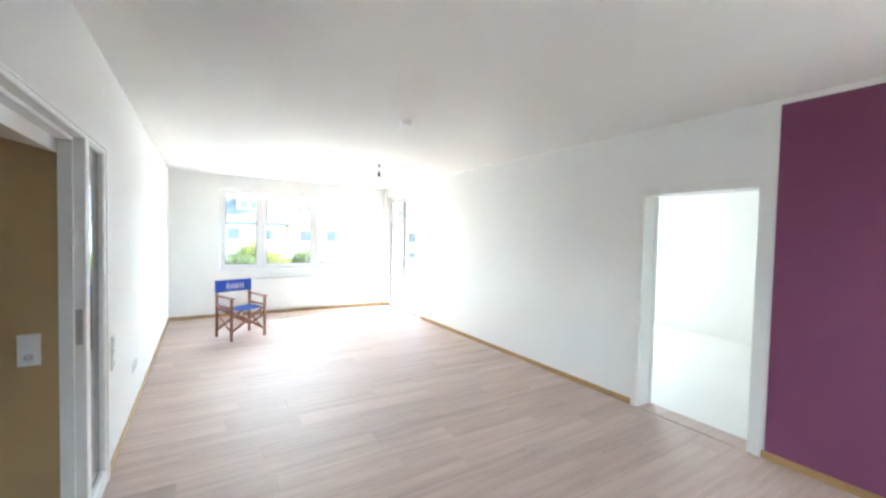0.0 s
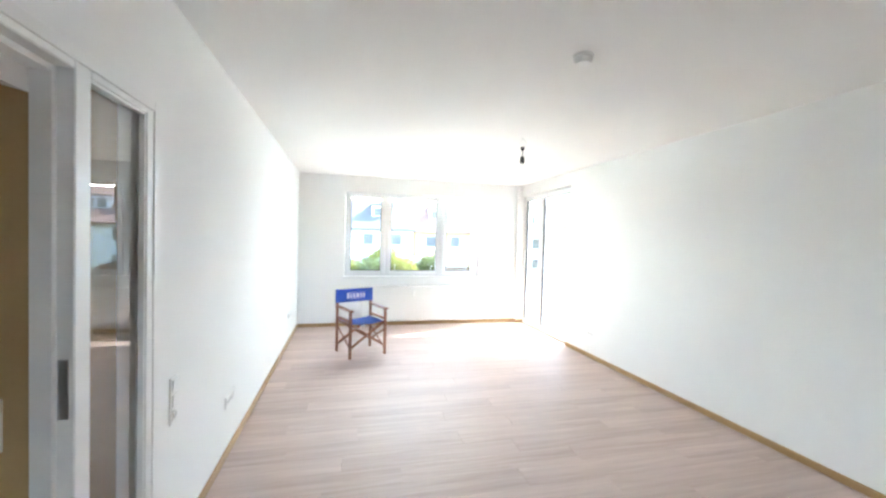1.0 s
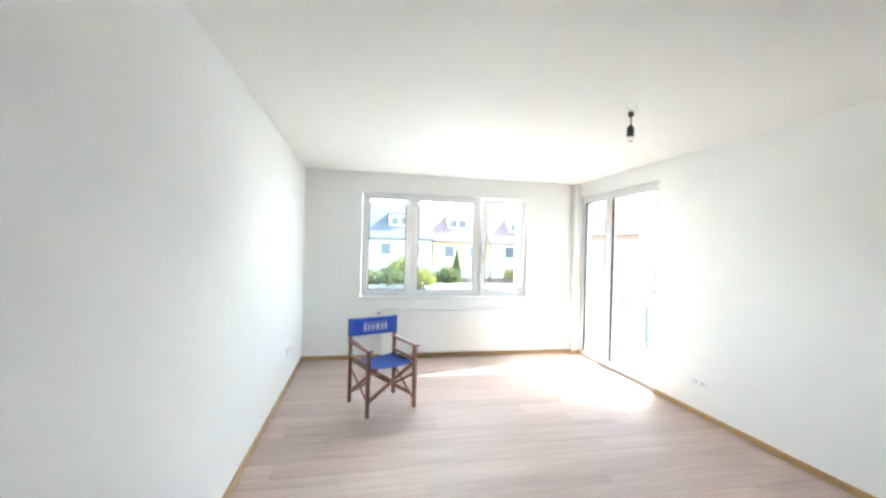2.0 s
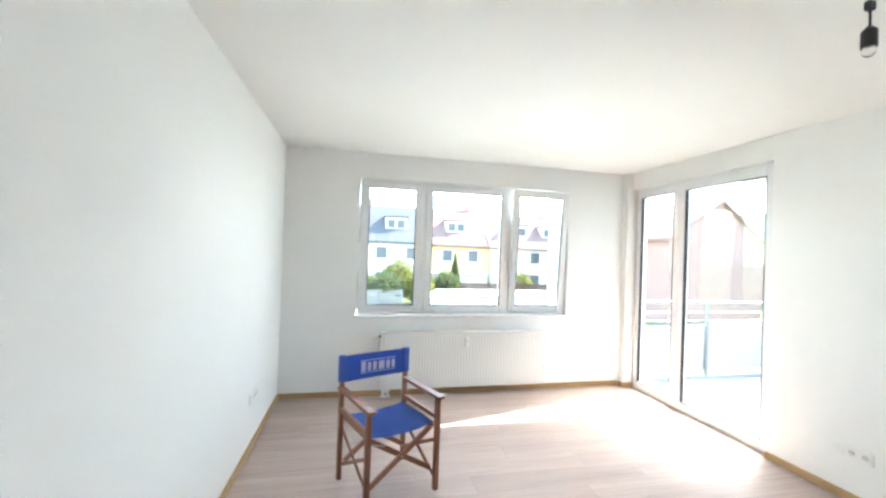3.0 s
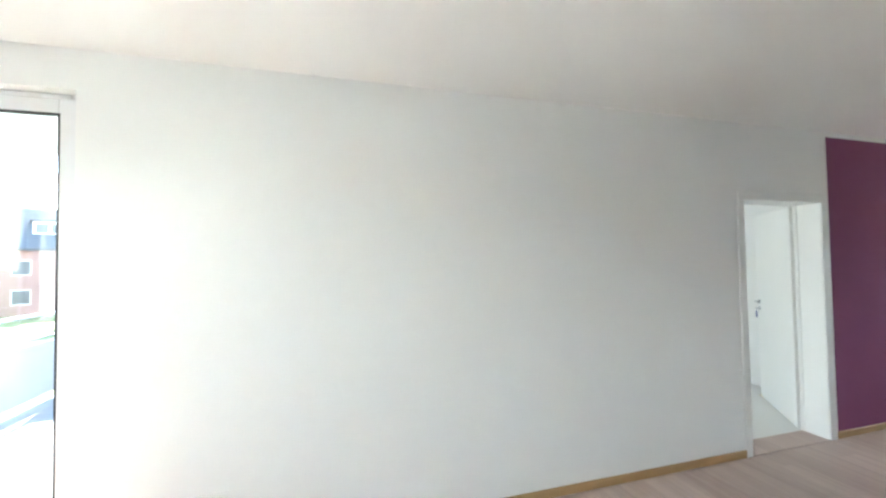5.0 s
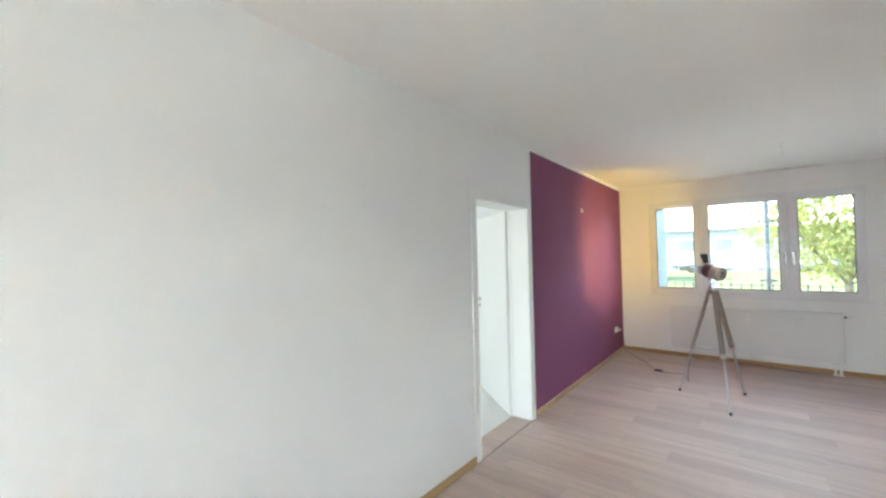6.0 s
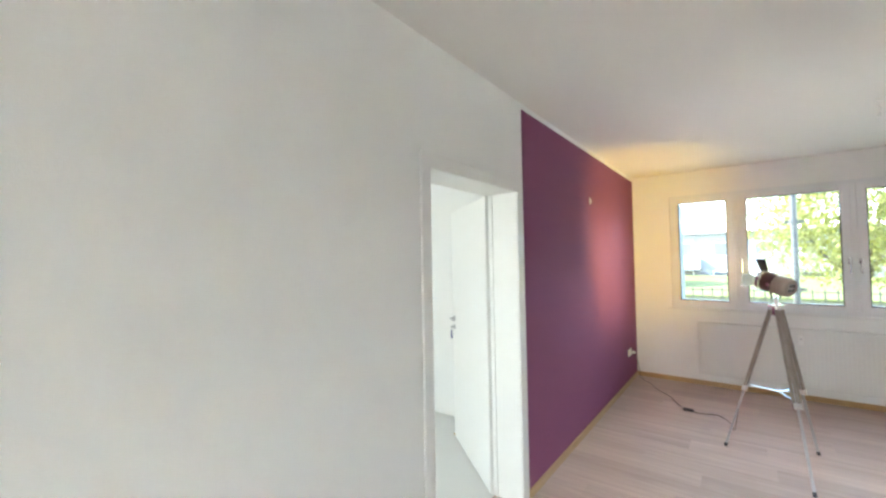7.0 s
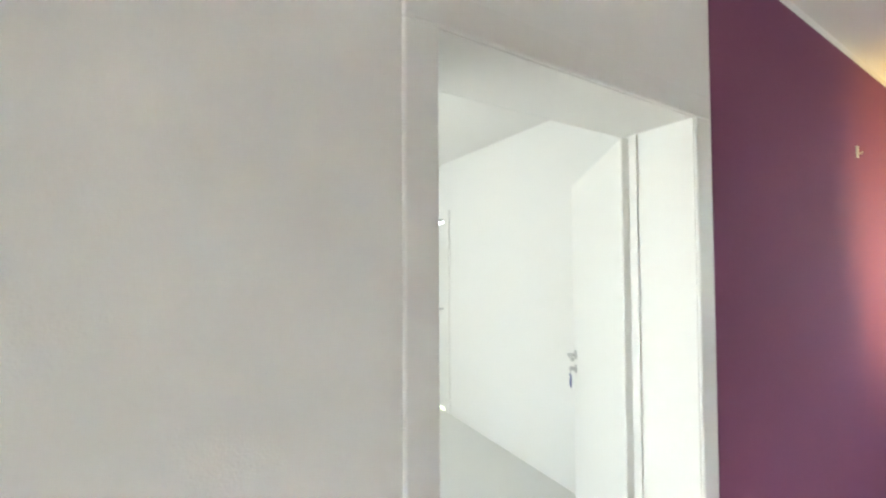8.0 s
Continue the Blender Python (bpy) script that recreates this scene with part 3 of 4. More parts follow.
# ---- switches and sockets ----
def wall_plate(name, at, turn, gang, vertical, kinds, label, category="socket"):
    """A row of square inserts in one frame; local +y points out of the wall."""
    root = thing(name, at, label, category, turn=turn)
    n = gang
    w, h = (0.081, 0.071 * n + 0.010) if vertical else (0.071 * n + 0.010, 0.081)
    part("frame", boxed(-w / 2, w / 2, 0, 0.009, -h / 2, h / 2, 0.003, 2), M_PLASTIC, root)
    for i in range(n):
        o = (i - (n - 1) / 2) * 0.071
        cx, cz = (0, -o) if vertical else (o, 0)
        if kinds[i] == "s":
            bm = bmesh.new()
            box(bm, cx - 0.027, cx + 0.027, 0.009, 0.012, cz - 0.027, cz + 0.027, 0.002)
            ins = part("socket_insert", bm, M_PLASTIC, root)
            # flat disc on the face; the recess's shade is put into its grey
            bm = bmesh.new()
            rod(bm, (cx, 0.0115, cz), (cx, 0.0128, cz), 0.0195, n=24)
            well = part("socket_well", bm, M_WELLGREY, ins)
            # dark dots painted on for the shade inside the contact holes
            bm = bmesh.new()
            for s in (-1, 1):
                rod(bm, (cx + s * 0.0095, 0.0127, cz), (cx + s * 0.0095, 0.0135, cz), 0.0028, n=10)
            part("contact_hole", bm, M_DARK, ins)
        else:
            bm = boxed(cx - 0.029, cx + 0.029, 0.009, 0.014, cz - 0.029, cz + 0.029, 0.003, 2)
            for v in bm.verts:
                if v.co.y > 0.01 and v.co.z > cz:
                    v.co.y += 0.003
            part("rocker", bm, M_PLASTIC, root)
    return root


# local +y out of the wall: east wall faces -x (turn 90), west faces +x (turn -90)
wall_plate("triple_socket", (W, 4.74, 0.325), 90, 3, False, "ssb", "white triple wall socket low on the white wall")
wall_plate("wall_socket", (W - 0.003, -2.85, 0.38), 90, 2, False, "sb", "white wall socket on the purple wall")
wall_plate("switch_and_socket", (0, 2.19, 0.755), -90, 3, True, "bbs", "white switch and socket plate beside the door frame", "switch")
wall_plate("triple_socket", (0, 3.13, 0.385), -90, 3, False, "bss", "white triple wall socket low on the white wall")
wall_plate("triple_socket", (0, 6.05, 0.40), -90, 3, False, "ssb", "white triple wall socket low on the white wall")
wall_plate("switch_and_socket", (-0.195, 1.478, 0.985), 180, 2, True, "bs", "white switch and socket plate on the ochre wall", "switch")

# picture hook on the purple wall
hook = thing("wall_hook", (W - 0.003, -1.43, 2.10), "small white plastic hook on the purple wall", "hook", turn=90)
bm = boxed(-0.012, 0.012, 0, 0.006, -0.03, 0.03, 0.002)
rod(bm, (0, 0.004, -0.012), (0, 0.022, -0.006), 0.004, n=8)
part("plate", bm, M_PLASTIC, hook)


# ---- radiators ----
def radiator(at, turn, length, height, valve_right):
    """Panel radiator; local +y into the room, z from its lower edge."""
    root = thing("radiator", at, "white enamelled panel radiator below the window", "radiator", "panel radiators", turn=turn)
    bm = bmesh.new()
    pitch = 0.0333
    n = int((length - 0.04) / pitch)
    x = -n * pitch / 2
    prof = []
    for i in range(n):
        a = x + i * pitch
        prof += [(a, 0.0984), (a + 0.007, 0.0984), (a + 0.012, 0.100), (a + pitch - 0.005, 0.100)]
    prof = [(-length / 2, 0.092)] + prof + [(length / 2, 0.092)]
    lo = [bm.verts.new((p[0], p[1], 0.02)) for p in prof]
    hi = [bm.verts.new((p[0], p[1], height - 0.02)) for p in prof]
    for i in range(len(prof) - 1):
        bm.faces.new((lo[i], lo[i + 1], hi[i + 1], hi[i]))
    box(bm, -length / 2, length / 2, 0.078, 0.0915, 0.0, height, 0.003)
    part("front_panel", bm, M_RAD, root, "white panel with upright flutes")
    part("back_panel", boxed(-length / 2, length / 2, 0.030, 0.045, 0.0, height, 0.003), M_RAD, root)
    bm = bmesh.new()
    box(bm, -length / 2 - 0.002, length / 2 + 0.002, 0.028, 0.102, height, height + 0.008, 0.002)
    for i in range(int(length / 0.03)):
        xx = -length / 2 + 0.02 + i * 0.03
        box(bm, xx, xx + 0.004, 0.046, 0.077, height - 0.01, height + 0.011)
    part("top_grille", bm, M_RAD, root)
    for s in (-1, 1):
        part("side_cover", boxed(s * length / 2 - 0.004, s * length / 2 + 0.004, 0.028, 0.100, 0.0, height + 0.006, 0.002), M_RAD, root)
        part("bracket", boxed(s * (length / 2 - 0.25) - 0.015, s * (length / 2 - 0.25) + 0.015, 0, 0.03, 0.05, height - 0.05), M_STEEL, root)
    e = 1 if valve_right else -1
    bm = bmesh.new()
    rod(bm, (e * length / 2, 0.06, height - 0.04), (e * (length / 2 + 0.03), 0.06, height - 0.04), 0.012)
    valve = part("thermostat_valve", bm, M_DARK, root, "dark valve neck")
    bm = bmesh.new()
    rod(bm, (e * (length / 2 + 0.03), 0.06, height - 0.04), (e * (length / 2 + 0.075), 0.06, height - 0.04), 0.019, 0.016, n=18)
    part("cap", bm, M_PLASTIC, valve, "white valve cap")
    bm = boxed(-0.02, 0.02, 0.100, 0.125, height * 0.74, height * 0.74 + 0.10, 0.005, 2)
    meter = part("heat_meter", bm, M_PLASTIC, root, "white heat meter clipped on the panel")
    part("display", boxed(-0.011, 0.011, 0.1245, 0.1262, height * 0.74 + 0.055, height * 0.74 + 0.075), M_WELLGREY, meter)
    bm = bmesh.new()
    px = e * (length / 2 - 0.06)
    for d in (-0.025, 0.025):
        rod(bm, (px + d, 0.06, -at[2]), (px + d, 0.06, 0.01), 0.0125)
    box(bm, px - 0.042, px + 0.042, 0.042, 0.080, -0.040, -0.010, 0.006)
    part("pipe_connection", bm, M_PLASTIC, root, "white pipe connection")
    bm = bmesh.new()
    for d in (-0.025, 0.025):
        rod(bm, (px + d, 0.06, -at[2]), (px + d, 0.06, -at[2] + 0.022), 0.030, 0.016, n=18)
    part("pipe_rosette", bm, M_PLASTIC, root)


radiator((1.965, L, 0.085), 180, 1.87, 0.60, True)
radiator((2.41, Y2, 0.15), 0, 1.82, 0.605, False)

# ---- suction hooks on the middle pane of the north window ----
def suction_hook(x, z, lean):
    root = thing("suction_hook", (x, 7.088, z), "small pale plastic suction hook stuck on the window pane", "hook")
    bm = rod(bmesh.new(), (0, 0, 0), (0, -0.008, 0), 0.014, 0.007, n=18)
    part("cup", bm, M_PLASTIC, root, "pale plastic cup")
    tube("strap", [(0, -0.008, 0), (lean * 0.2, -0.020, -0.03), (lean * 0.6, -0.032, -0.09), (lean * 0.7, -0.034, -0.13), (lean, -0.030, -0.165)], 0.0045, M_PLASTIC, root)


suction_hook(1.63, 1.055, -0.015)
suction_hook(2.31, 1.055, -0.07)

# ---- ceiling things ----
smoke = thing("smoke_detector", (2.06, 2.08, H), "round white smoke detector on the ceiling", "smoke detector")
bm = bmesh.new()
rod(bm, (0, 0, 0), (0, 0, -0.014), 0.056, n=32)
part("base", bm, M_PLASTIC, smoke)
bm = bmesh.new()
rod(bm, (0, 0, -0.014), (0, 0, -0.020), 0.046, n=32)
part("smoke_slot", bm, M_WELLGREY, smoke)
bm = bmesh.new()
rod(bm, (0, 0, -0.046), (0, 0, -0.020), 0.040, 0.052, n=32)
part("cover", bm, M_PLASTIC, smoke)

pend = thing("bulb_holder", (2.526, 3.832, H), "dark bulb holder with a bare bulb hanging on its wires", "ceiling lamp")
bm = bmesh.new()
rod(bm, (0, 0, 0), (0, 0, -0.006), 0.018, n=16)
part("ceiling_outlet", bm, M_PLASTIC, pend)
tube("wire", [(0, 0, 0), (-0.025, 0.01, -0.03), (-0.02, 0.015, -0.06), (0.012, 0.0, -0.075), (0.005, 0, -0.10)], 0.0025, M_PLASTIC, pend)
tube("wire", [(0, 0, 0), (0.03, -0.01, -0.02), (0.045, -0.01, -0.055), (0.02, 0.0, -0.085), (0.005, 0, -0.10)], 0.0020, M_PLASTIC, pend)
part("terminal_block", boxed(-0.016, 0.016, -0.010, 0.010, -0.118, -0.085, 0.003), M_DARK, pend)
tube("wire", [(0, 0, -0.11), (0.004, 0, -0.14), (0.001, 0, -0.185)], 0.004, M_DARK, pend)
bm = bmesh.new()
rod(bm, (0, 0, -0.192), (0, 0, -0.176), 0.022, 0.008, n=20)
rod(bm, (0, 0, -0.252), (0, 0, -0.192), 0.023, 0.022, n=20)
part("holder", bm, M_DARK, pend, "dark plastic bulb holder")
bm = bmesh.new()
bmesh.ops.create_uvsphere(bm, u_segments=18, v_segments=12, radius=0.019, matrix=Matrix.Translation((0, 0, -0.264)) @ Matrix.Diagonal((1, 1, 1.2, 1)))
part("bulb", bm, M_CLEARBULB, pend, "clear glass bulb, off", smooth=True)

outlet = thing("ceiling_outlet", (2.09, -1.55, H), "white ceiling outlet with loose wires", "ceiling outlet")
bm = bmesh.new()
rod(bm, (0, 0, 0), (0, 0, -0.008), 0.022, n=18)
part("cover", bm, M_PLASTIC, outlet)
tube("wire", [(0, 0, 0), (0.012, 0, -0.03), (-0.012, 0.008, -0.06), (0.006, 0, -0.10)], 0.0035, M_PLASTIC, outlet)
part("terminal_block", boxed(-0.008, 0.02, -0.008, 0.008, -0.115, -0.092, 0.002), M_PLASTIC, outlet)


# ---- folding chair ----
def directors_chair(at, turn):
    """Local -y is the front."""
    root = thing("folding_chair", at, "dark wooden folding chair with blue canvas seat and back", "chair", turn=turn)
    w, d = 0.246, 0.220
    for s in (-1, 1):
        bm = bar(bmesh.new(), (s * w, -d, 0), (s * w, -d, 0.600), 0.032, 0.032, (0, 1, 0), 0.004)
        part("front_leg", bm, M_CHAIR, root)
        bm = bar(bmesh.new(), (s * w, d, 0), (s * w, d, 0.828), 0.030, 0.032, (0, 1, 0), 0.004)
        part("back_leg", bm, M_CHAIR, root)
        bm = boxed(s * w - 0.027, s * w + 0.027, -d - 0.05, d + 0.012, 0.602, 0.624, 0.008, 3)
        part("armrest", bm, M_CHAIR, root, "dark wooden armrest")
        bm = bar(bmesh.new(), (s * w, -d, 0.475), (s * w, d, 0.475), 0.024, 0.030, (0, 0, 1), 0.003)
        part("side_rail", bm, M_CHAIR, root)
        bm = bar(bmesh.new(), (s * (w - 0.022), -d + 0.01, 0.425), (s * (w - 0.022), d - 0.01, 0.425), 0.022, 0.028, (0, 0, 1), 0.004)
        part("seat_rail", bm, M_CHAIR, root)
        # crossed pair between front and back leg of one side
        for off, a, b in ((0.018, 0.10, 0.33), (-0.004, 0.33, 0.10)):
            bm = bar(bmesh.new(), (s * (w - off * 0.2 - 0.012), -d + 0.005, a), (s * (w - off * 0.2 - 0.012), d - 0.005, b), 0.010 if off > 0 else 0.011, 0.024, (0, 0, 1), 0.002)
            part("side_brace", bm, M_CHAIR, root)
    # crossed pairs under the seat, front and back
    for y in (-d + 0.03, d - 0.03):
        for s, o in ((1, 0.0), (-1, 0.016)):
            bm = bar(bmesh.new(), (-s * (w - 0.02), y + o, 0.13), (s * (w - 0.03), y + o, 0.412), 0.034, 0.014, (0, 1, 0), 0.002)
            part("cross_brace", bm, M_CHAIR, root)
        bm = rod(bmesh.new(), (0, y - 0.012, 0.27), (0, y + 0.03, 0.27), 0.006)
        part("pivot_bolt", bm, M_STEEL, root, "steel pivot bolt")
    for s in (-1, 1):
        for y in (-d + 0.03, d - 0.03):
            bm = rod(bmesh.new(), (s * (w - 0.01), y, 0.395), (s * (w - 0.13), y, 0.365), 0.004, n=8)
            part("steel_link", bm, M_STEEL, root)
    # canvas seat, sagging between its rails
    bm = bmesh.new()
    nx, ny = 14, 8
    top = []
    for j in range(ny + 1):
        row = []
        for i in range(nx + 1):
            u, v = i / nx * 2 - 1, j / ny * 2 - 1
            z = 0.442 - 0.030 * (1 - u * u) * (1 - 0.25 * v * v) + 0.0015 * math.sin(9 * u + 4 * v)
            row.append(bm.verts.new((u * (w - 0.014), v * (d - 0.012), z)))
        top.append(row)
    for j in range(ny):
        for i in range(nx):
            bm.faces.new((top[j][i], top[j][i + 1], top[j + 1][i + 1], top[j + 1][i]))
    geo = bmesh.ops.solidify(bm, geom=bm.faces[:], thickness=0.004)
    part("seat", bm, M_CANVAS, root, "sagging blue canvas seat", smooth=True)
    # canvas back, a flat sleeve round both posts
    bm = bmesh.new()
    rows = []
    for j in range(7):
        z = 0.658 + 0.178 * j / 6
        row = []
        for i in range(25):
            u = i / 24 * 2 - 1
            y = d + 0.018 + (0.004 if abs(u) > 0.86 else -0.002) + 0.012 * (1 - u * u)
            row.append(bm.verts.new((u * (w + 0.022), y - 0.037, z)))
        rows.append(row)
    for j in range(6):
        for i in range(24):
            bm.faces.new((rows[j][i], rows[j][i + 1], rows[j + 1][i + 1], rows[j + 1][i]))
    bmesh.ops.solidify(bm, geom=bm.faces[:], thickness=0.004)
    back = part("backrest", bm, M_CANVAS, root, "blue canvas back with a white printed mark", smooth=True)
    for s in (-1, 1):
        bm = boxed(s * w - 0.023, s * w + 0.023, d - 0.020, d + 0.021, 0.658, 0.836, 0.006, 2)
        part("sleeve", bm, M_CANVAS, back)
    # the printed mark, as plain blocks between two lines
    def printed(x0, x1, z0, z1, m, dy):
        n = 8
        bm = bmesh.new()
        cols = []
        for i in range(n + 1):
            x = x0 + (x1 - x0) * i / n
            u = x / (w + 0.022)
            y = d + 0.016 + 0.012 * (1 - u * u) - 0.037 - dy
            cols.append((bm.verts.new((x, y, z0)), bm.verts.new((x, y, z1))))
        for a, b in zip(cols, cols[1:]):
            bm.faces.new((a[0], b[0], b[1], a[1]))
        bmesh.ops.solidify(bm, geom=bm.faces[:], thickness=0.0006)
        part("printed_mark", bm, m, back)
    printed(-0.120, 0.150, 0.782, 0.787, M_PRINT, 0.0052)
    printed(-0.120, 0.150, 0.697, 0.702, M_PRINT, 0.0052)
    for x0, x1, z0, z1 in ((-0.120, -0.076, 0.706, 0.778), (-0.071, -0.035, 0.710, 0.769), (-0.030, 0.008, 0.710, 0.769), (0.013, 0.069, 0.710, 0.769), (0.074, 0.111, 0.710, 0.769), (0.116, 0.150, 0.710, 0.769)):
        printed(x0 + 0.004, x1 - 0.006, z0, z1, M_PRINT, 0.0058)
    return root


directors_chair((0.995, 5.415, 0), 23)


# ---- tripod lamp ----
def tripod_lamp():
    base = Vector((2.68, -1.475, 0))
    root = thing("tripod_lamp", base, "tripod studio lamp with wooden legs and a lit bronze head", "floor lamp")
    hub = Vector((0, 0, 1.16))
    feet = [Vector((0.35, -0.10, 0)), Vector((-0.13, 0.42, 0)), Vector((-0.23, -0.32, 0))]
    for f in feet:
        side = Vector((f.x, f.y, 0)).normalized()
        topp = hub + side * 0.035 - Vector((0, 0, 0.02))
        d = f - topp
        tang = Vector((0, 0, 1)).cross(side)
        mid = topp + d * 0.56
        leg = part("leg", bar(bmesh.new(), topp, mid, 0.020, 0.012, tang, 0.002), M_LEG, root, "grey-washed wooden leg")
        for s in (-1, 1):
            bm = bar(bmesh.new(), topp + tang * s * 0.017, mid + tang * s * 0.017, 0.022, 0.013, tang, 0.002)
            part("outer_slat", bm, M_LEG, leg)
        bm = bar(bmesh.new(), topp + d * 0.42, f - d * 0.012, 0.015, 0.015, tang, 0.002)
        part("lower_slat", bm, M_STEEL, leg, "thin steel lower leg section")
        bm = bar(bmesh.new(), mid - d * 0.025, mid + d * 0.012, 0.030, 0.056, tang, 0.003)
        part("clamp", bm, M_CHROME, leg, "chromed leg clamp")
        bm = rod(bmesh.new(), f + Vector((0, 0, 0.0)), f - d.normalized() * 0.03, 0.013, 0.011)
        part("rubber_foot", bm, M_DARK, leg, "dark rubber foot")
    sp = Vector((0, 0, 0.53))
    for f in feet:
        side = Vector((f.x, f.y, 0)).normalized()
        topp = hub + side * 0.035 - Vector((0, 0, 0.02))
        k = topp + (f - topp) * 0.53
        bm = bar(bmesh.new(), sp, k, 0.014, 0.005, (0, 0, 1), 0.001)
        part("spreader", bm, M_CHROME, root, "chromed spreader arm")
    bm = bmesh.new()
    rod(bm, (0, 0, 1.10), (0, 0, 1.165), 0.030, n=20)
    rod(bm, (0, 0, 1.165), (0, 0, 1.178), 0.052, n=24)
    part("hub", bm, M_CHROME, root, "chromed tripod head")
    bm = rod(bmesh.new(), (0, 0, 1.17), (0, 0, 1.235), 0.011)
    part("stem", bm, M_CHROME, root)
    # head points to the corner by the purple wall
    aim = Vector((1.335, -1.0, 0.43)).normalized()
    c = Vector((0, 0, 1.335))
    m = Matrix.Translation(c) @ aim.to_track_quat("X", "Z").to_matrix().to_4x4() @ Matrix.Diagonal((0.68, 0.84, 0.84, 1))

    def at(x, y, z):
        return m @ Vector((x, y, z))

    bm = bmesh.new()
    rod(bm, at(-0.13, 0, 0), at(0.11, 0, 0), 0.072, n=32, caps=False)
    head = part("lamp_head", bm, M_LAMPBODY, root, "worn bronze cylindrical lamp head", smooth=True)
    bm = bmesh.new()
    rod(bm, at(-0.02, 0, 0), at(0.10, 0, 0), 0.0735, n=32, caps=False)
    part("band", bm, M_LAMPBAND, head, "dark red band", smooth=True)
    bm = bmesh.new()
    rod(bm, at(-0.160, 0, 0), at(-0.128, 0, 0), 0.064, 0.074, n=32)
    part("rear_cap", bm, M_LAMPBODY, head, "bronze rear cap with square vents")
    for u in (-1, 1):
        for v in (-1, 1):
            bm = bar(bmesh.new(), at(-0.160, u * 0.020, v * 0.020), at(-0.166, u * 0.020, v * 0.020), 0.030, 0.030, (0, 0, 1), 0.002)
            vent = part("vent", bm, M_CHROME, head, "square chromed vent")
            # solid dark square on the vent, its colour standing for the shade inside
            bm = bar(bmesh.new(), at(-0.165, u * 0.020, v * 0.020), at(-0.168, u * 0.020, v * 0.020), 0.021, 0.021, (0, 0, 1), 0)
            part("vent_opening", bm, M_DARK, vent, "dark square standing for the shade in the vent")
    bm = bmesh.new()
    rod(bm, at(0.105, 0, 0), at(0.135, 0, 0), 0.084, n=32, caps=False)
    rod(bm, at(0.105, 0, 0), at(0.135, 0, 0), 0.078, n=32, caps=False)
    part("front_ring", bm, M_CHROME, head, "chromed front ring", smooth=True)
    bm = bmesh.new()
    rod(bm, at(-0.125, 0, 0), at(-0.12, 0, 0), 0.070, n=24)
    part("reflector", bm, M_CHROME, head)
    bm = bmesh.new()
    bmesh.ops.create_uvsphere(bm, u_segments=16, v_segments=10, radius=0.028, matrix=Matrix.Translation(at(0.02, 0, 0)))
    part("bulb", bm, M_BULB, head, "lit warm bulb", smooth=True)
    # four flaps
    for a, spread in ((0, 55), (90, 45), (180, 14), (270, 62)):
        r = Matrix.Rotation(radians(a), 4, "X")
        o = radians(spread)
        bm = bmesh.new()
        q0, q1 = Vector((0.135, 0, 0.082)), Vector((0.135 + 0.13 * math.cos(o), 0, 0.082 + 0.13 * math.sin(o)))
        quad = []
        for p, half in ((q0, 0.045), (q1, 0.062)):
            quad += [bm.verts.new(m @ (r @ Vector((p.x, -half, p.z)))), bm.verts.new(m @ (r @ Vector((p.x, half, p.z))))]
        bm.faces.new((quad[0], quad[1], quad[3], quad[2]))
        bmesh.ops.solidify(bm, geom=bm.faces[:], thickness=0.002)
        part("flap", bm, M_DARK if a == 0 else M_CHROME, head, "hinged metal flap")
    bm = bmesh.new()
    for s in (-1, 1):
        bar(bm, at(0, s * 0.080, 0), Vector((0, 0, 1.225)) + (m.to_3x3() @ Vector((0, s * 0.05, 0))), 0.020, 0.004, aim, 0.001)
        rod(bm, at(0, s * 0.074, 0), at(0, s * 0.098, 0), 0.014, n=14)
    bar(bm, Vector((0, 0, 1.226)) + (m.to_3x3() @ Vector((0, -0.055, 0))), Vector((0, 0, 1.226)) + (m.to_3x3() @ Vector((0, 0.055, 0))), 0.004, 0.020, aim, 0.001)
    part("yoke", bm, M_CHROME, root, "chromed yoke")
    # its light
    ld = bpy.data.lights.new("lamp_light", "SPOT")
    ld.energy = 5.2
    ld.color = (1.0, 0.66, 0.07)
    ld.spot_size = radians(112)
    ld.spot_blend = 1.0
    ld.shadow_soft_size = 0.05
    lo = new("lamp_light", ld)
    lo.parent = root
    lo.matrix_world = look(base + m @ Vector((0.115, 0, 0)), base + m @ Vector((1, 0, 0)))
    return root


tripod_lamp()
cable = thing("lamp_cable", (3.35, -2.24, 0), "dark lamp cable on the floor with an inline switch", "cable")
o = Vector((3.35, -2.24, 0))
pts = [(3.985, -2.885, 0.375), (3.93, -2.90, 0.30), (3.93, -3.0, 0.06), (3.92, -3.08, 0.006), (3.80, -2.98, 0.004), (3.72, -2.76, 0.004), (3.55, -2.62, 0.004),
       (3.46, -2.36, 0.004), (3.35, -2.24, 0.006)]
tube("wire", [Vector(p) - o for p in pts], 0.0033, M_CABLE, cable)
pts = [(3.35, -2.24, 0.006), (3.24, -2.20, 0.004), (3.10, -2.30, 0.004), (3.00, -2.10, 0.004), (2.97, -1.80, 0.03), (2.94, -1.58, 0.30), (2.86, -1.55, 0.60), (2.74, -1.50, 1.10), (2.70, -1.48, 1.22)]
tube("wire", [Vector(p) - o for p in pts], 0.0033, M_CABLE, cable)
part("inline_switch", boxed(-0.045, 0.045, -0.018, 0.018, 0.0, 0.026, 0.008, 2), M_DARK, cable, "dark inline switch")
bm = rod(bmesh.new(), Vector((3.99, -2.885, 0.38)) - o, Vector((3.955, -2.885, 0.38)) - o, 0.018, 0.014)
part("plug", bm, M_PLASTIC, cable, "white plug in the socket")

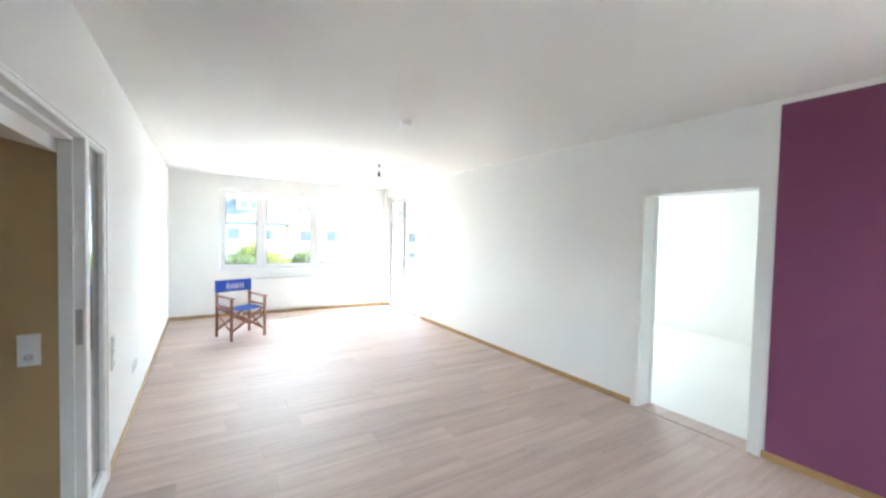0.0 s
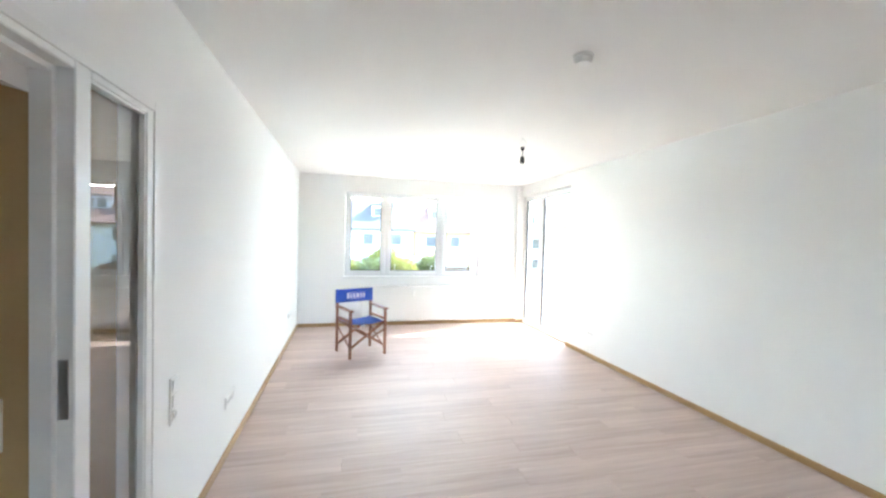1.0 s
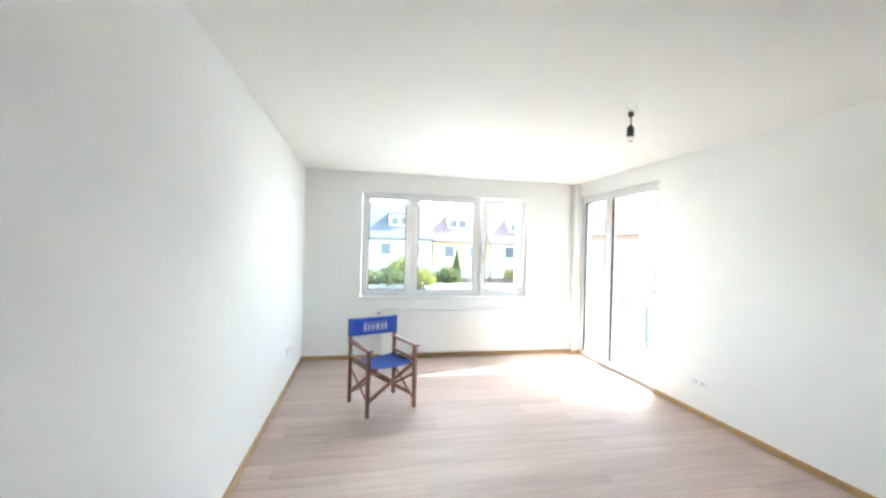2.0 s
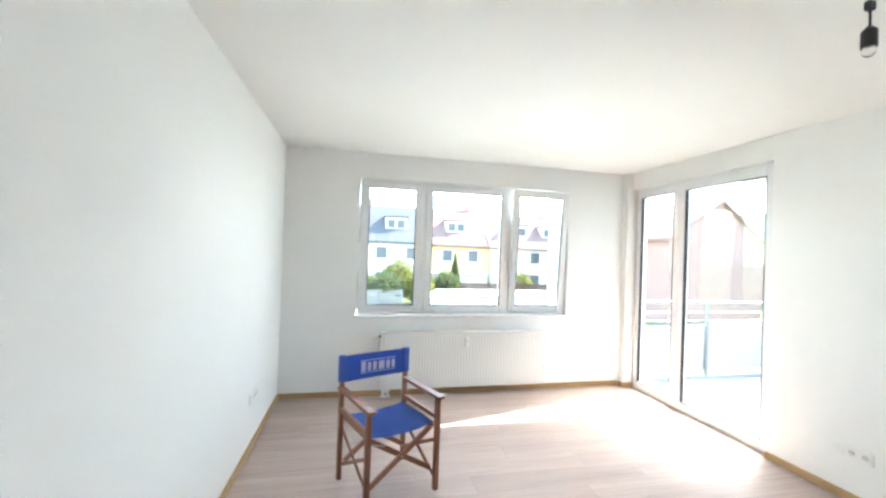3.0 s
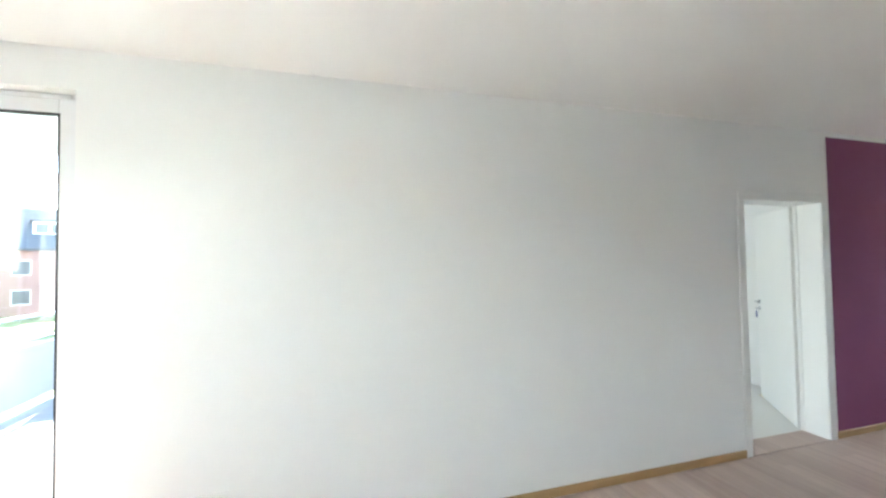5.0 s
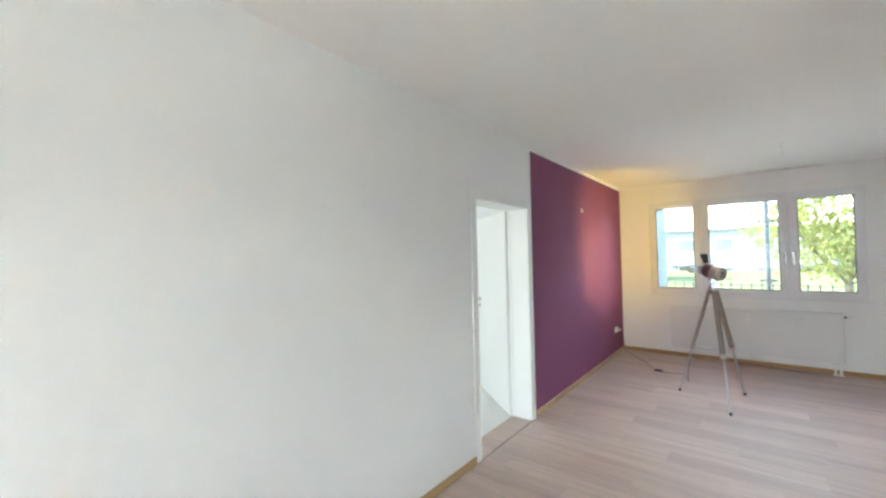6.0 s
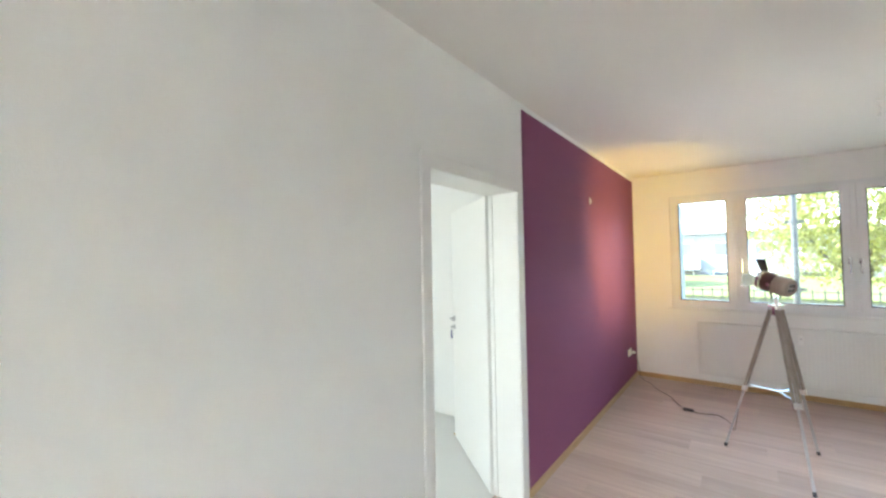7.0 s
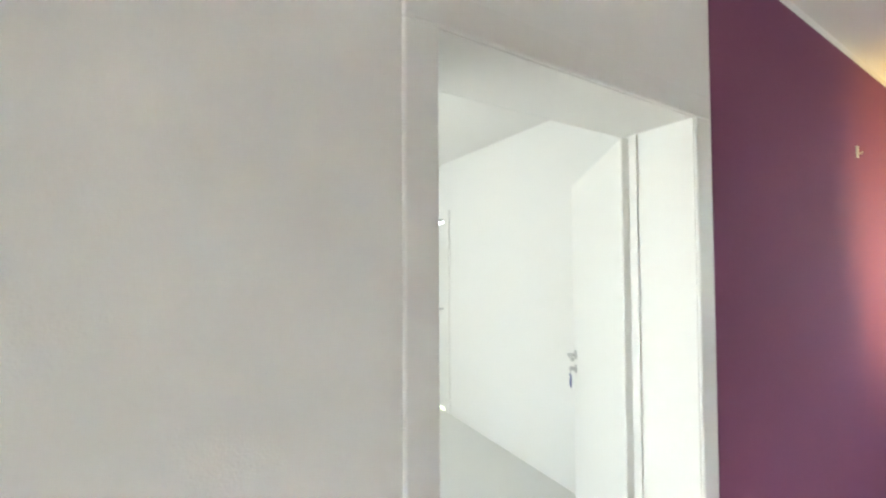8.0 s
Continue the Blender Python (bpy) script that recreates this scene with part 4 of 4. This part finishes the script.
# ---- balcony ----
structure("balcony_floor", boxed(W + TE + 0.005, 8.1, 4.86, 7.42, -0.25, -0.05), M_BALC, "pale coated balcony floor", "balcony floor")
# unseen slab, sized so that its shadow trims the sun patches on the floor
structure("balcony_slab_above", boxed(W + TE + 0.005, 6.38, 4.86, 6.95, 2.62, 2.80), M_RENDERW, "unseen slab over the balcony that shapes the sun patch indoors", "balcony slab")
structure("balcony_end_wall", boxed(8.0, 8.15, 4.86, 7.42, -0.25, 0.98), M_PANEL, "pale panel closing the end of the balcony", "balcony wall")
rail = thing("balcony_railing", (0, 7.38, -0.05), "steel balcony railing with white panels and three rails", "railing", kind="structure")
xs = [4.45, 5.62, 6.80, 7.96]
for x in xs:
    part("post", boxed(x - 0.02, x + 0.02, -0.02, 0.02, 0.0, 1.03, 0.003), M_GALV, rail)
for a, b in zip(xs, xs[1:]):
    part("panel", boxed(a + 0.01, b - 0.01, 0.022, 0.036, 0.08, 0.70, 0.002), M_PANEL, rail, "white infill panel")
for z in (0.77, 0.89):
    part("rail", rod(bmesh.new(), (4.35, 0, z), (7.96, 0, z), 0.011), M_GALV, rail)
part("handrail", rod(bmesh.new(), (4.35, 0, 1.03), (7.96, 0, 1.03), 0.021, n=16), M_GALV, rail)

# ---- outside ----
bm = bmesh.new()
bmesh.ops.create_grid(bm, x_segments=2, y_segments=2, size=600, matrix=Matrix.Translation((0, 0, GROUND)))
structure("ground", bm, M_GRASS, "lawn and garden ground round the house", "ground")


def house(at, turn, width, depth, eave, ridge, wall_m, roof_m, label, rows, dormers=(), chimney=None):
    """Local -y is the street front; gable roof with its ridge along x."""
    root = thing("house", at, label, "house", turn=turn)
    hw, hd = width / 2, depth / 2
    bm = bmesh.new()
    box(bm, -hw, hw, -hd, hd, 0, eave)
    for s in (-1, 1):
        v = [bm.verts.new(c) for c in ((s * hw, -hd, eave), (s * hw, hd, eave), (s * hw, 0, ridge), (s * (hw - 0.3), -hd, eave), (s * (hw - 0.3), hd, eave), (s * (hw - 0.3), 0, ridge))]
        bm.faces.new(v[:3])
        bm.faces.new(v[3:])
        for i in range(3):
            j = (i + 1) % 3
            bm.faces.new((v[i], v[j], v[3 + j], v[3 + i]))
    part("wall", bm, wall_m, root)
    bm = bmesh.new()
    for s in (-1, 1):
        k = (ridge - eave) / hd
        a = [(-hw - 0.3, s * (hd + 0.4), eave - 0.4 * k), (hw + 0.3, s * (hd + 0.4), eave - 0.4 * k), (hw + 0.3, 0, ridge), (-hw - 0.3, 0, ridge)]
        lo = [bm.verts.new(c) for c in a]
        hi = [bm.verts.new((c[0], c[1], c[2] + 0.2)) for c in a]
        bm.faces.new(lo)
        bm.faces.new(hi)
        for i in range(4):
            j = (i + 1) % 4
            bm.faces.new((lo[i], lo[j], hi[j], hi[i]))
    roof = part("roof", bm, roof_m, root)
    if chimney is not None:
        part("chimney", boxed(chimney - 0.4, chimney + 0.4, -0.3, 0.3, ridge - 0.6, ridge + 0.9), M_BRICK, roof)
    for x, z, w, h in rows:
        win = part("window", boxed(x - w / 2, x + w / 2, -hd - 0.03, -hd + 0.05, z, z + h), M_PVC, root)
        part("pane", boxed(x - w / 2 + 0.08, x + w / 2 - 0.08, -hd - 0.04, -hd - 0.02, z + 0.08, z + h - 0.08), M_DARKGLASS, win)
    for x in dormers:
        k = (ridge - eave) / hd
        y = -hd * 0.72
        z = eave + 0.28 * hd * k
        dm = part("dormer", boxed(x - 1.1, x + 1.1, y, y + 2.2, z - 0.3, z + 1.35), M_RENDERW, roof, "flat-roofed dormer")
        part("dormer_roof", boxed(x - 1.25, x + 1.25, y - 0.2, y + 2.2, z + 1.354, z + 1.5), roof_m, dm)
        for o in (-0.5, 0.5):
            part("pane", boxed(x + o - 0.38, x + o + 0.38, y - 0.03, y + 0.02, z + 0.3, z + 1.1), M_DARKGLASS, dm)
    return root


def window_grid(n, x0, step, zs, w=1.2, h=1.3):
    return [(x0 + i * step, z, w, h) for i in range(n) for z in zs]


G = GROUND
house((-4.5, 46.5, G), 0, 24.6, 9, 5.2, 8.9, M_RENDERW, M_ROOFG, "white terraced house with a grey tiled roof", window_grid(8, -10.5, 3.0, (0.8, 3.3)), (-8, -2.5, 3.5, 9.0), 6.2)
house((11.2, 46.8, G), 0, 6.3, 9, 5.1, 9.0, M_RENDERY, M_ROOFR, "yellow rendered house with a red tiled roof", window_grid(2, -1.4, 2.8, (0.8, 3.2)), (-0.2,), 1.8)
house((19.5, 46.5, G), 0, 10, 9, 5.0, 8.6, M_RENDERW, M_ROOFR, "white rendered house with a red tiled roof", window_grid(3, -3.0, 3.0, (0.8, 3.2)), (-1.5, 2.5), 3.0)
house((31, 48, G), -8, 11, 9, 5.0, 8.8, M_RENDERW, M_ROOFR, "white rendered house with a red tiled roof", window_grid(3, -3.5, 3.2, (0.8, 3.2)), (-2.5, 2), 3.0)
house((24.6, 29.8, G), -78, 9, 10.5, 5.6, 8.3, M_BRICK, M_ROOFR, "red brick house with a tall gable", [], (), None)
house((47, 33, G), -60, 16, 10, 5.8, 9.5, M_BRICK, M_ROOFG, "red brick house with a dark roof", window_grid(4, -5.5, 3.4, (0.9, 3.4)), (-3, 3), None)
house((41, 16, G), -95, 12, 10, 6.2, 10.0, M_RENDERW, M_ROOFG, "white rendered house with a dark roof", window_grid(3, -3.5, 3.4, (0.9, 3.4)), (), None)


def garage(at, w, d, h):
    root = thing("garage", at, "low garage with a pale flat roof", "garage")
    part("wall", boxed(-w / 2, w / 2, -d / 2, d / 2, 0, h - 0.2), M_RENDERW, root)
    part("roof", boxed(-w / 2 - 0.15, w / 2 + 0.15, -d / 2 - 0.15, d / 2 + 0.15, h - 0.2, h), M_FLATROOF, root)


garage((10.2, 41.0, G), 6.2, 2.6, 2.2)
garage((10.9, 30.5, G), 10.7, 6, 1.2)
garage((21.5, 30, G), 7, 5, 1.3)
fence = thing("garden_fence", (12, 36.0, G), "brown wooden garden fence", "fence")
panels = thing("garden_fence", (-2.5, 30.4, G), "grey weathered panel fence in front of a hedge", "fence")
for i in range(9):
    part("post", boxed(-8.0 + i * 1.8 - 0.05, -8.0 + i * 1.8 + 0.05, -0.05, 0.05, 0, 1.45, 0.01), M_PAVE, panels)
    if i < 8:
        for k in range(6):
            part("board", boxed(-7.94 + i * 1.8, -6.26 + i * 1.8, -0.015, 0.015, 0.08 + k * 0.22, 0.28 + k * 0.22), M_FENCEGREY, panels)
for i in range(60):
    part("board", boxed(-6 + i * 0.2, -6 + i * 0.2 + 0.17, 0, 0.03, 0, 1.5 + 0.03 * (i % 3)), M_FENCE, fence)


def foliage(bm, centre, radii, n, size, rnd, cone=False):
    """Small leaf clumps scattered through a crown, uneven at its outline."""
    for _ in range(n):
        if cone:
            h = rnd.random()
            a = rnd.random() * 6.283
            q = (1 - h) * rnd.uniform(0.55, 1.05)
            p = Vector((q * math.cos(a) * radii[0], q * math.sin(a) * radii[1], (h - 0.5) * 2 * radii[2]))
        else:
            v = Vector((rnd.gauss(0, 1), rnd.gauss(0, 1), rnd.gauss(0, 1))).normalized()
            q = rnd.uniform(0.45, 1.0) * (1 + 0.22 * noise.noise(v * 2.3 + Vector(centre)))
            p = Vector((v.x * radii[0] * q, v.y * radii[1] * q, v.z * radii[2] * q))
        c = Vector(centre) + p
        s = size * rnd.uniform(0.6, 1.4)
        e = Euler((rnd.uniform(0, 6.3), rnd.uniform(0, 6.3), rnd.uniform(0, 6.3))).to_matrix()
        vs = [bm.verts.new(c + e @ Vector(k) * s) for k in ((-1, -0.6, 0), (1, -0.5, 0.2), (0.9, 0.7, -0.1), (-0.8, 0.6, 0.25))]
        bm.faces.new(vs)


def tree(name, at, trunk_h, r, crown_at, radii, n, size, seed, m, label, cone=False, limbs=5):
    rnd = random.Random(seed)
    root = thing(name, at, label, "tree" if "tree" in name else "shrub")
    bm = bmesh.new()
    rod(bm, (0, 0, 0), (0.1 * r, 0, trunk_h), r, r * 0.55, n=10)
    for i in range(limbs):
        a = i * 6.283 / max(limbs, 1) + rnd.random()
        b = Vector((0.1 * r, 0, trunk_h * rnd.uniform(0.7, 1.0)))
        e = Vector(crown_at) + Vector((math.cos(a) * radii[0] * 0.6, math.sin(a) * radii[1] * 0.6, rnd.uniform(-0.2, 0.6) * radii[2]))
        rod(bm, b, e, r * 0.4, r * 0.1, n=7)
    part("trunk", bm, M_BARK, root)
    bm = bmesh.new()
    foliage(bm, crown_at, radii, n, size, rnd, cone)
    part("crown", bm, m, root)
    return root


tree("shrub", (4.0, 34.5, G), 0.8, 0.12, (0, 0, 1.9), (1.5, 1.3, 1.7), 3000, 0.075, 3, M_LEAF, "rounded light green garden shrub", limbs=4)
tree("conifer_tree", (9.6, 38, G), 0.8, 0.12, (0, 0, 2.1), (0.85, 0.85, 2.0), 2600, 0.07, 4, M_LEAFD, "narrow cone-shaped dark green tree", cone=True, limbs=0)
tree("tree", (24.5, 36, G), 1.2, 0.16, (0, 0, 2.6), (2.2, 2.0, 1.8), 3000, 0.10, 5, M_LEAFD, "round dark green garden tree")
for k, (x, y, rr) in enumerate(((-8, 33, 1.6), (-5, 32, 1.3), (-2, 33, 1.5), (0.5, 32.5, 1.4), (2.8, 31.5, 1.3), (5.2, 32, 1.2), (8, 34.5, 1.1), (15.5, 37, 1.2))):
    tree("shrub", (x, y, G), 0.9, 0.08, (0, 0, 1.45), (rr * 1.2, rr, 1.2), 2200, 0.075, 20 + k, M_LEAF if k % 2 else M_LEAFD, "dense green hedge shrub", limbs=3)
rnd = random.Random(77)
bm = bmesh.new()
for _ in range(1500):
    foliage(bm, (rnd.uniform(5.7, 16.0), 27.55 + abs(rnd.gauss(0, 0.35)), G + 1.22), (0.12, 0.12, 0.05), 2, 0.05, rnd)
tagged(mesh_object("roof_moss", bm, M_LEAF), "yellow-green moss along the edge of the flat roof", "moss", kind="stuff")
structure("garden_path", boxed(-12, 16, 25.5, 28.0, G - 0.1, G + 0.02), M_PAVE, "pale paved path across the garden", "path")

# street side
structure("pavement", boxed(-60, 60, -13.0, -9.0, G - 0.1, G + 0.03), M_PAVE, "pale paved footpath in front of the house", "pavement")


def block(at, width, depth, storeys, label):
    root = thing("apartment_building", at, label, "building")
    h = storeys * 2.8 + 0.6
    part("wall", boxed(-width / 2, width / 2, -depth / 2, depth / 2, 0, h), M_BLOCK, root)
    part("roof", boxed(-width / 2 - 0.3, width / 2 + 0.3, -depth / 2 - 0.3, depth / 2 + 0.3, h, h + 0.3), M_ROOFG, root)
    n = int(width / 3.2)
    for i in range(n):
        for s in range(storeys):
            x, z = -width / 2 + 1.8 + i * 3.2, s * 2.8 + 1.3
            if i % 3 == 1:
                bal = part("balcony", boxed(x - 1.4, x + 1.4, depth / 2, depth / 2 + 1.2, z - 1.2, z - 0.2), M_PANEL, root)
                part("slab", boxed(x - 1.5, x + 1.5, depth / 2, depth / 2 + 1.3, z - 1.35, z - 1.2), M_RENDERG, bal)
            win = part("window", boxed(x - 0.8, x + 0.8, depth / 2 - 0.05, depth / 2 + 0.03, z, z + 1.4), M_PVC, root)
            part("pane", boxed(x - 0.7, x + 0.7, depth / 2 + 0.02, depth / 2 + 0.05, z + 0.1, z + 1.3), M_DARKGLASS, win)


block((6, -50, G), 26, 11, 2, "white two-storey apartment building")
block((-22, -52, G), 24, 11, 3, "white three-storey apartment building")
block((34, -56, G), 24, 11, 3, "white three-storey apartment building")
tree("street_tree", (-1.2, -22, G), 3.2, 0.20, (0, 0, 6.0), (4.2, 3.6, 3.4), 18000, 0.062, 41, M_LEAF, "broad light green street tree", limbs=7)
tree("street_tree", (-9.5, -28, G), 3.2, 0.22, (0, 0, 5.6), (4.0, 3.6, 3.4), 7000, 0.09, 43, M_LEAF, "broad light green street tree", limbs=7)
tree("street_tree", (10.5, -36, G), 3.0, 0.2, (0, 0, 5.0), (2.4, 2.2, 2.2), 3500, 0.09, 44, M_LEAF, "light green street tree", limbs=6)
tree("shrub", (-3.6, -14, G), 0.6, 0.1, (0, 0, 1.6), (1.4, 1.2, 1.5), 2500, 0.06, 45, M_LEAF, "light green shrub by the fence", limbs=4)
bm = bmesh.new()
prof = [(-31.0, G), (-31.0, -1.25), (-36.0, -0.85), (-43.5, -0.35), (-43.5, G)]
ends = []
for x in (-60.0, 60.0):
    ends.append([bm.verts.new((x, p[0], p[1])) for p in prof])
for i in range(4):
    bm.faces.new((ends[0][i], ends[0][i + 1], ends[1][i + 1], ends[1][i]))
bm.faces.new(ends[0])
bm.faces.new(ends[1])
structure("lawn_bank", bm, M_BANK, "sunlit lawn bank across the street", "ground")
structure("low_wall", boxed(-60, 60, -30.4, -30.1, G, -1.45), M_RENDERG, "low grey wall along the street", "wall")
sf = thing("street_fence", (0, -30.25, -1.45), "low grey metal fence on the wall across the street", "fence")
part("rail", boxed(-20, 20, -0.03, 0.03, 0.64, 0.70), M_POSTGREY, sf)
part("rail", boxed(-20, 20, -0.03, 0.03, 0.08, 0.13), M_POSTGREY, sf)
upright = part("upright", boxed(-0.035, 0.035, -0.03, 0.03, 0.0, 0.85), M_POSTGREY, sf)
for i in range(1, 70):
    u = upright.copy()
    scene.collection.objects.link(u)
    u.location = (-19.5 + i * 0.56, 0, 0)
upright.location = (-19.5, 0, 0)
pole = thing("steel_pole", (2.06, -7.7, G), "tall grey steel pole with clamps outside the window", "pole")
part("shaft", rod(bmesh.new(), (0, 0, 0), (0, 0, 8), 0.05, n=14), M_POSTGREY, pole)
for z in (3.45, 4.75, 6.0):
    bm = rod(bmesh.new(), (0, 0, z), (0, 0, z + 0.07), 0.075, n=14)
    bar(bm, (-0.15, 0, z + 0.035), (0.15, 0, z + 0.035), 0.05, 0.04, (0, 1, 0), 0.004)
    part("clamp", bm, M_POSTGREY, pole)
structure("outer_wing_wall", boxed(3.62, 3.85, -5.0, Y2 - T - 0.005, G, 2.35), M_RENDERG, "grey rendered wing wall outside the window", "wall")

# ---- laminate planks, last ----
floor = bpy.data.objects["floor"]
PW, PL = 0.193, 1.285
rnd = random.Random(11)
y = Y2 + BT - 0.004
row = 0
start = 0.0
while y < L - BT:
    y1 = min(y + PW, L - BT + 0.004)
    x = -(start % PL)
    start += PL * rnd.choice((0.30, 0.37, 0.42, 0.61))
    x_end = W - BT + 0.004
    while x < x_end:
        a, b = max(x, 0.005), min(x + PL, x_end)
        if b - a > 0.03:
            ob = part("plank", boxed(a - (a + b) / 2 + 0.0003, b - (a + b) / 2 - 0.0003, -(y1 - y) / 2 + 0.0003, (y1 - y) / 2 - 0.0003, -0.009, 0.0, 0.0007), M_PLANK, floor)
            ob.location = ((a + b) / 2, (y + y1) / 2, 0)
        x += PL
    y = y1
    row += 1
# strip of floor inside the two doorways
ob = part("plank", boxed(-0.1, 0.1, -0.437, 0.437, -0.009, 0.0, 0.0007), M_PLANK, floor)
ob.location = (W + 0.10, 0.555, 0)
ob = part("plank", boxed(-0.06, 0.06, -0.82, 0.82, -0.009, 0.0, 0.0007), M_PLANK, floor)
ob.location = (W + 0.035, 6.125, -0.0005)
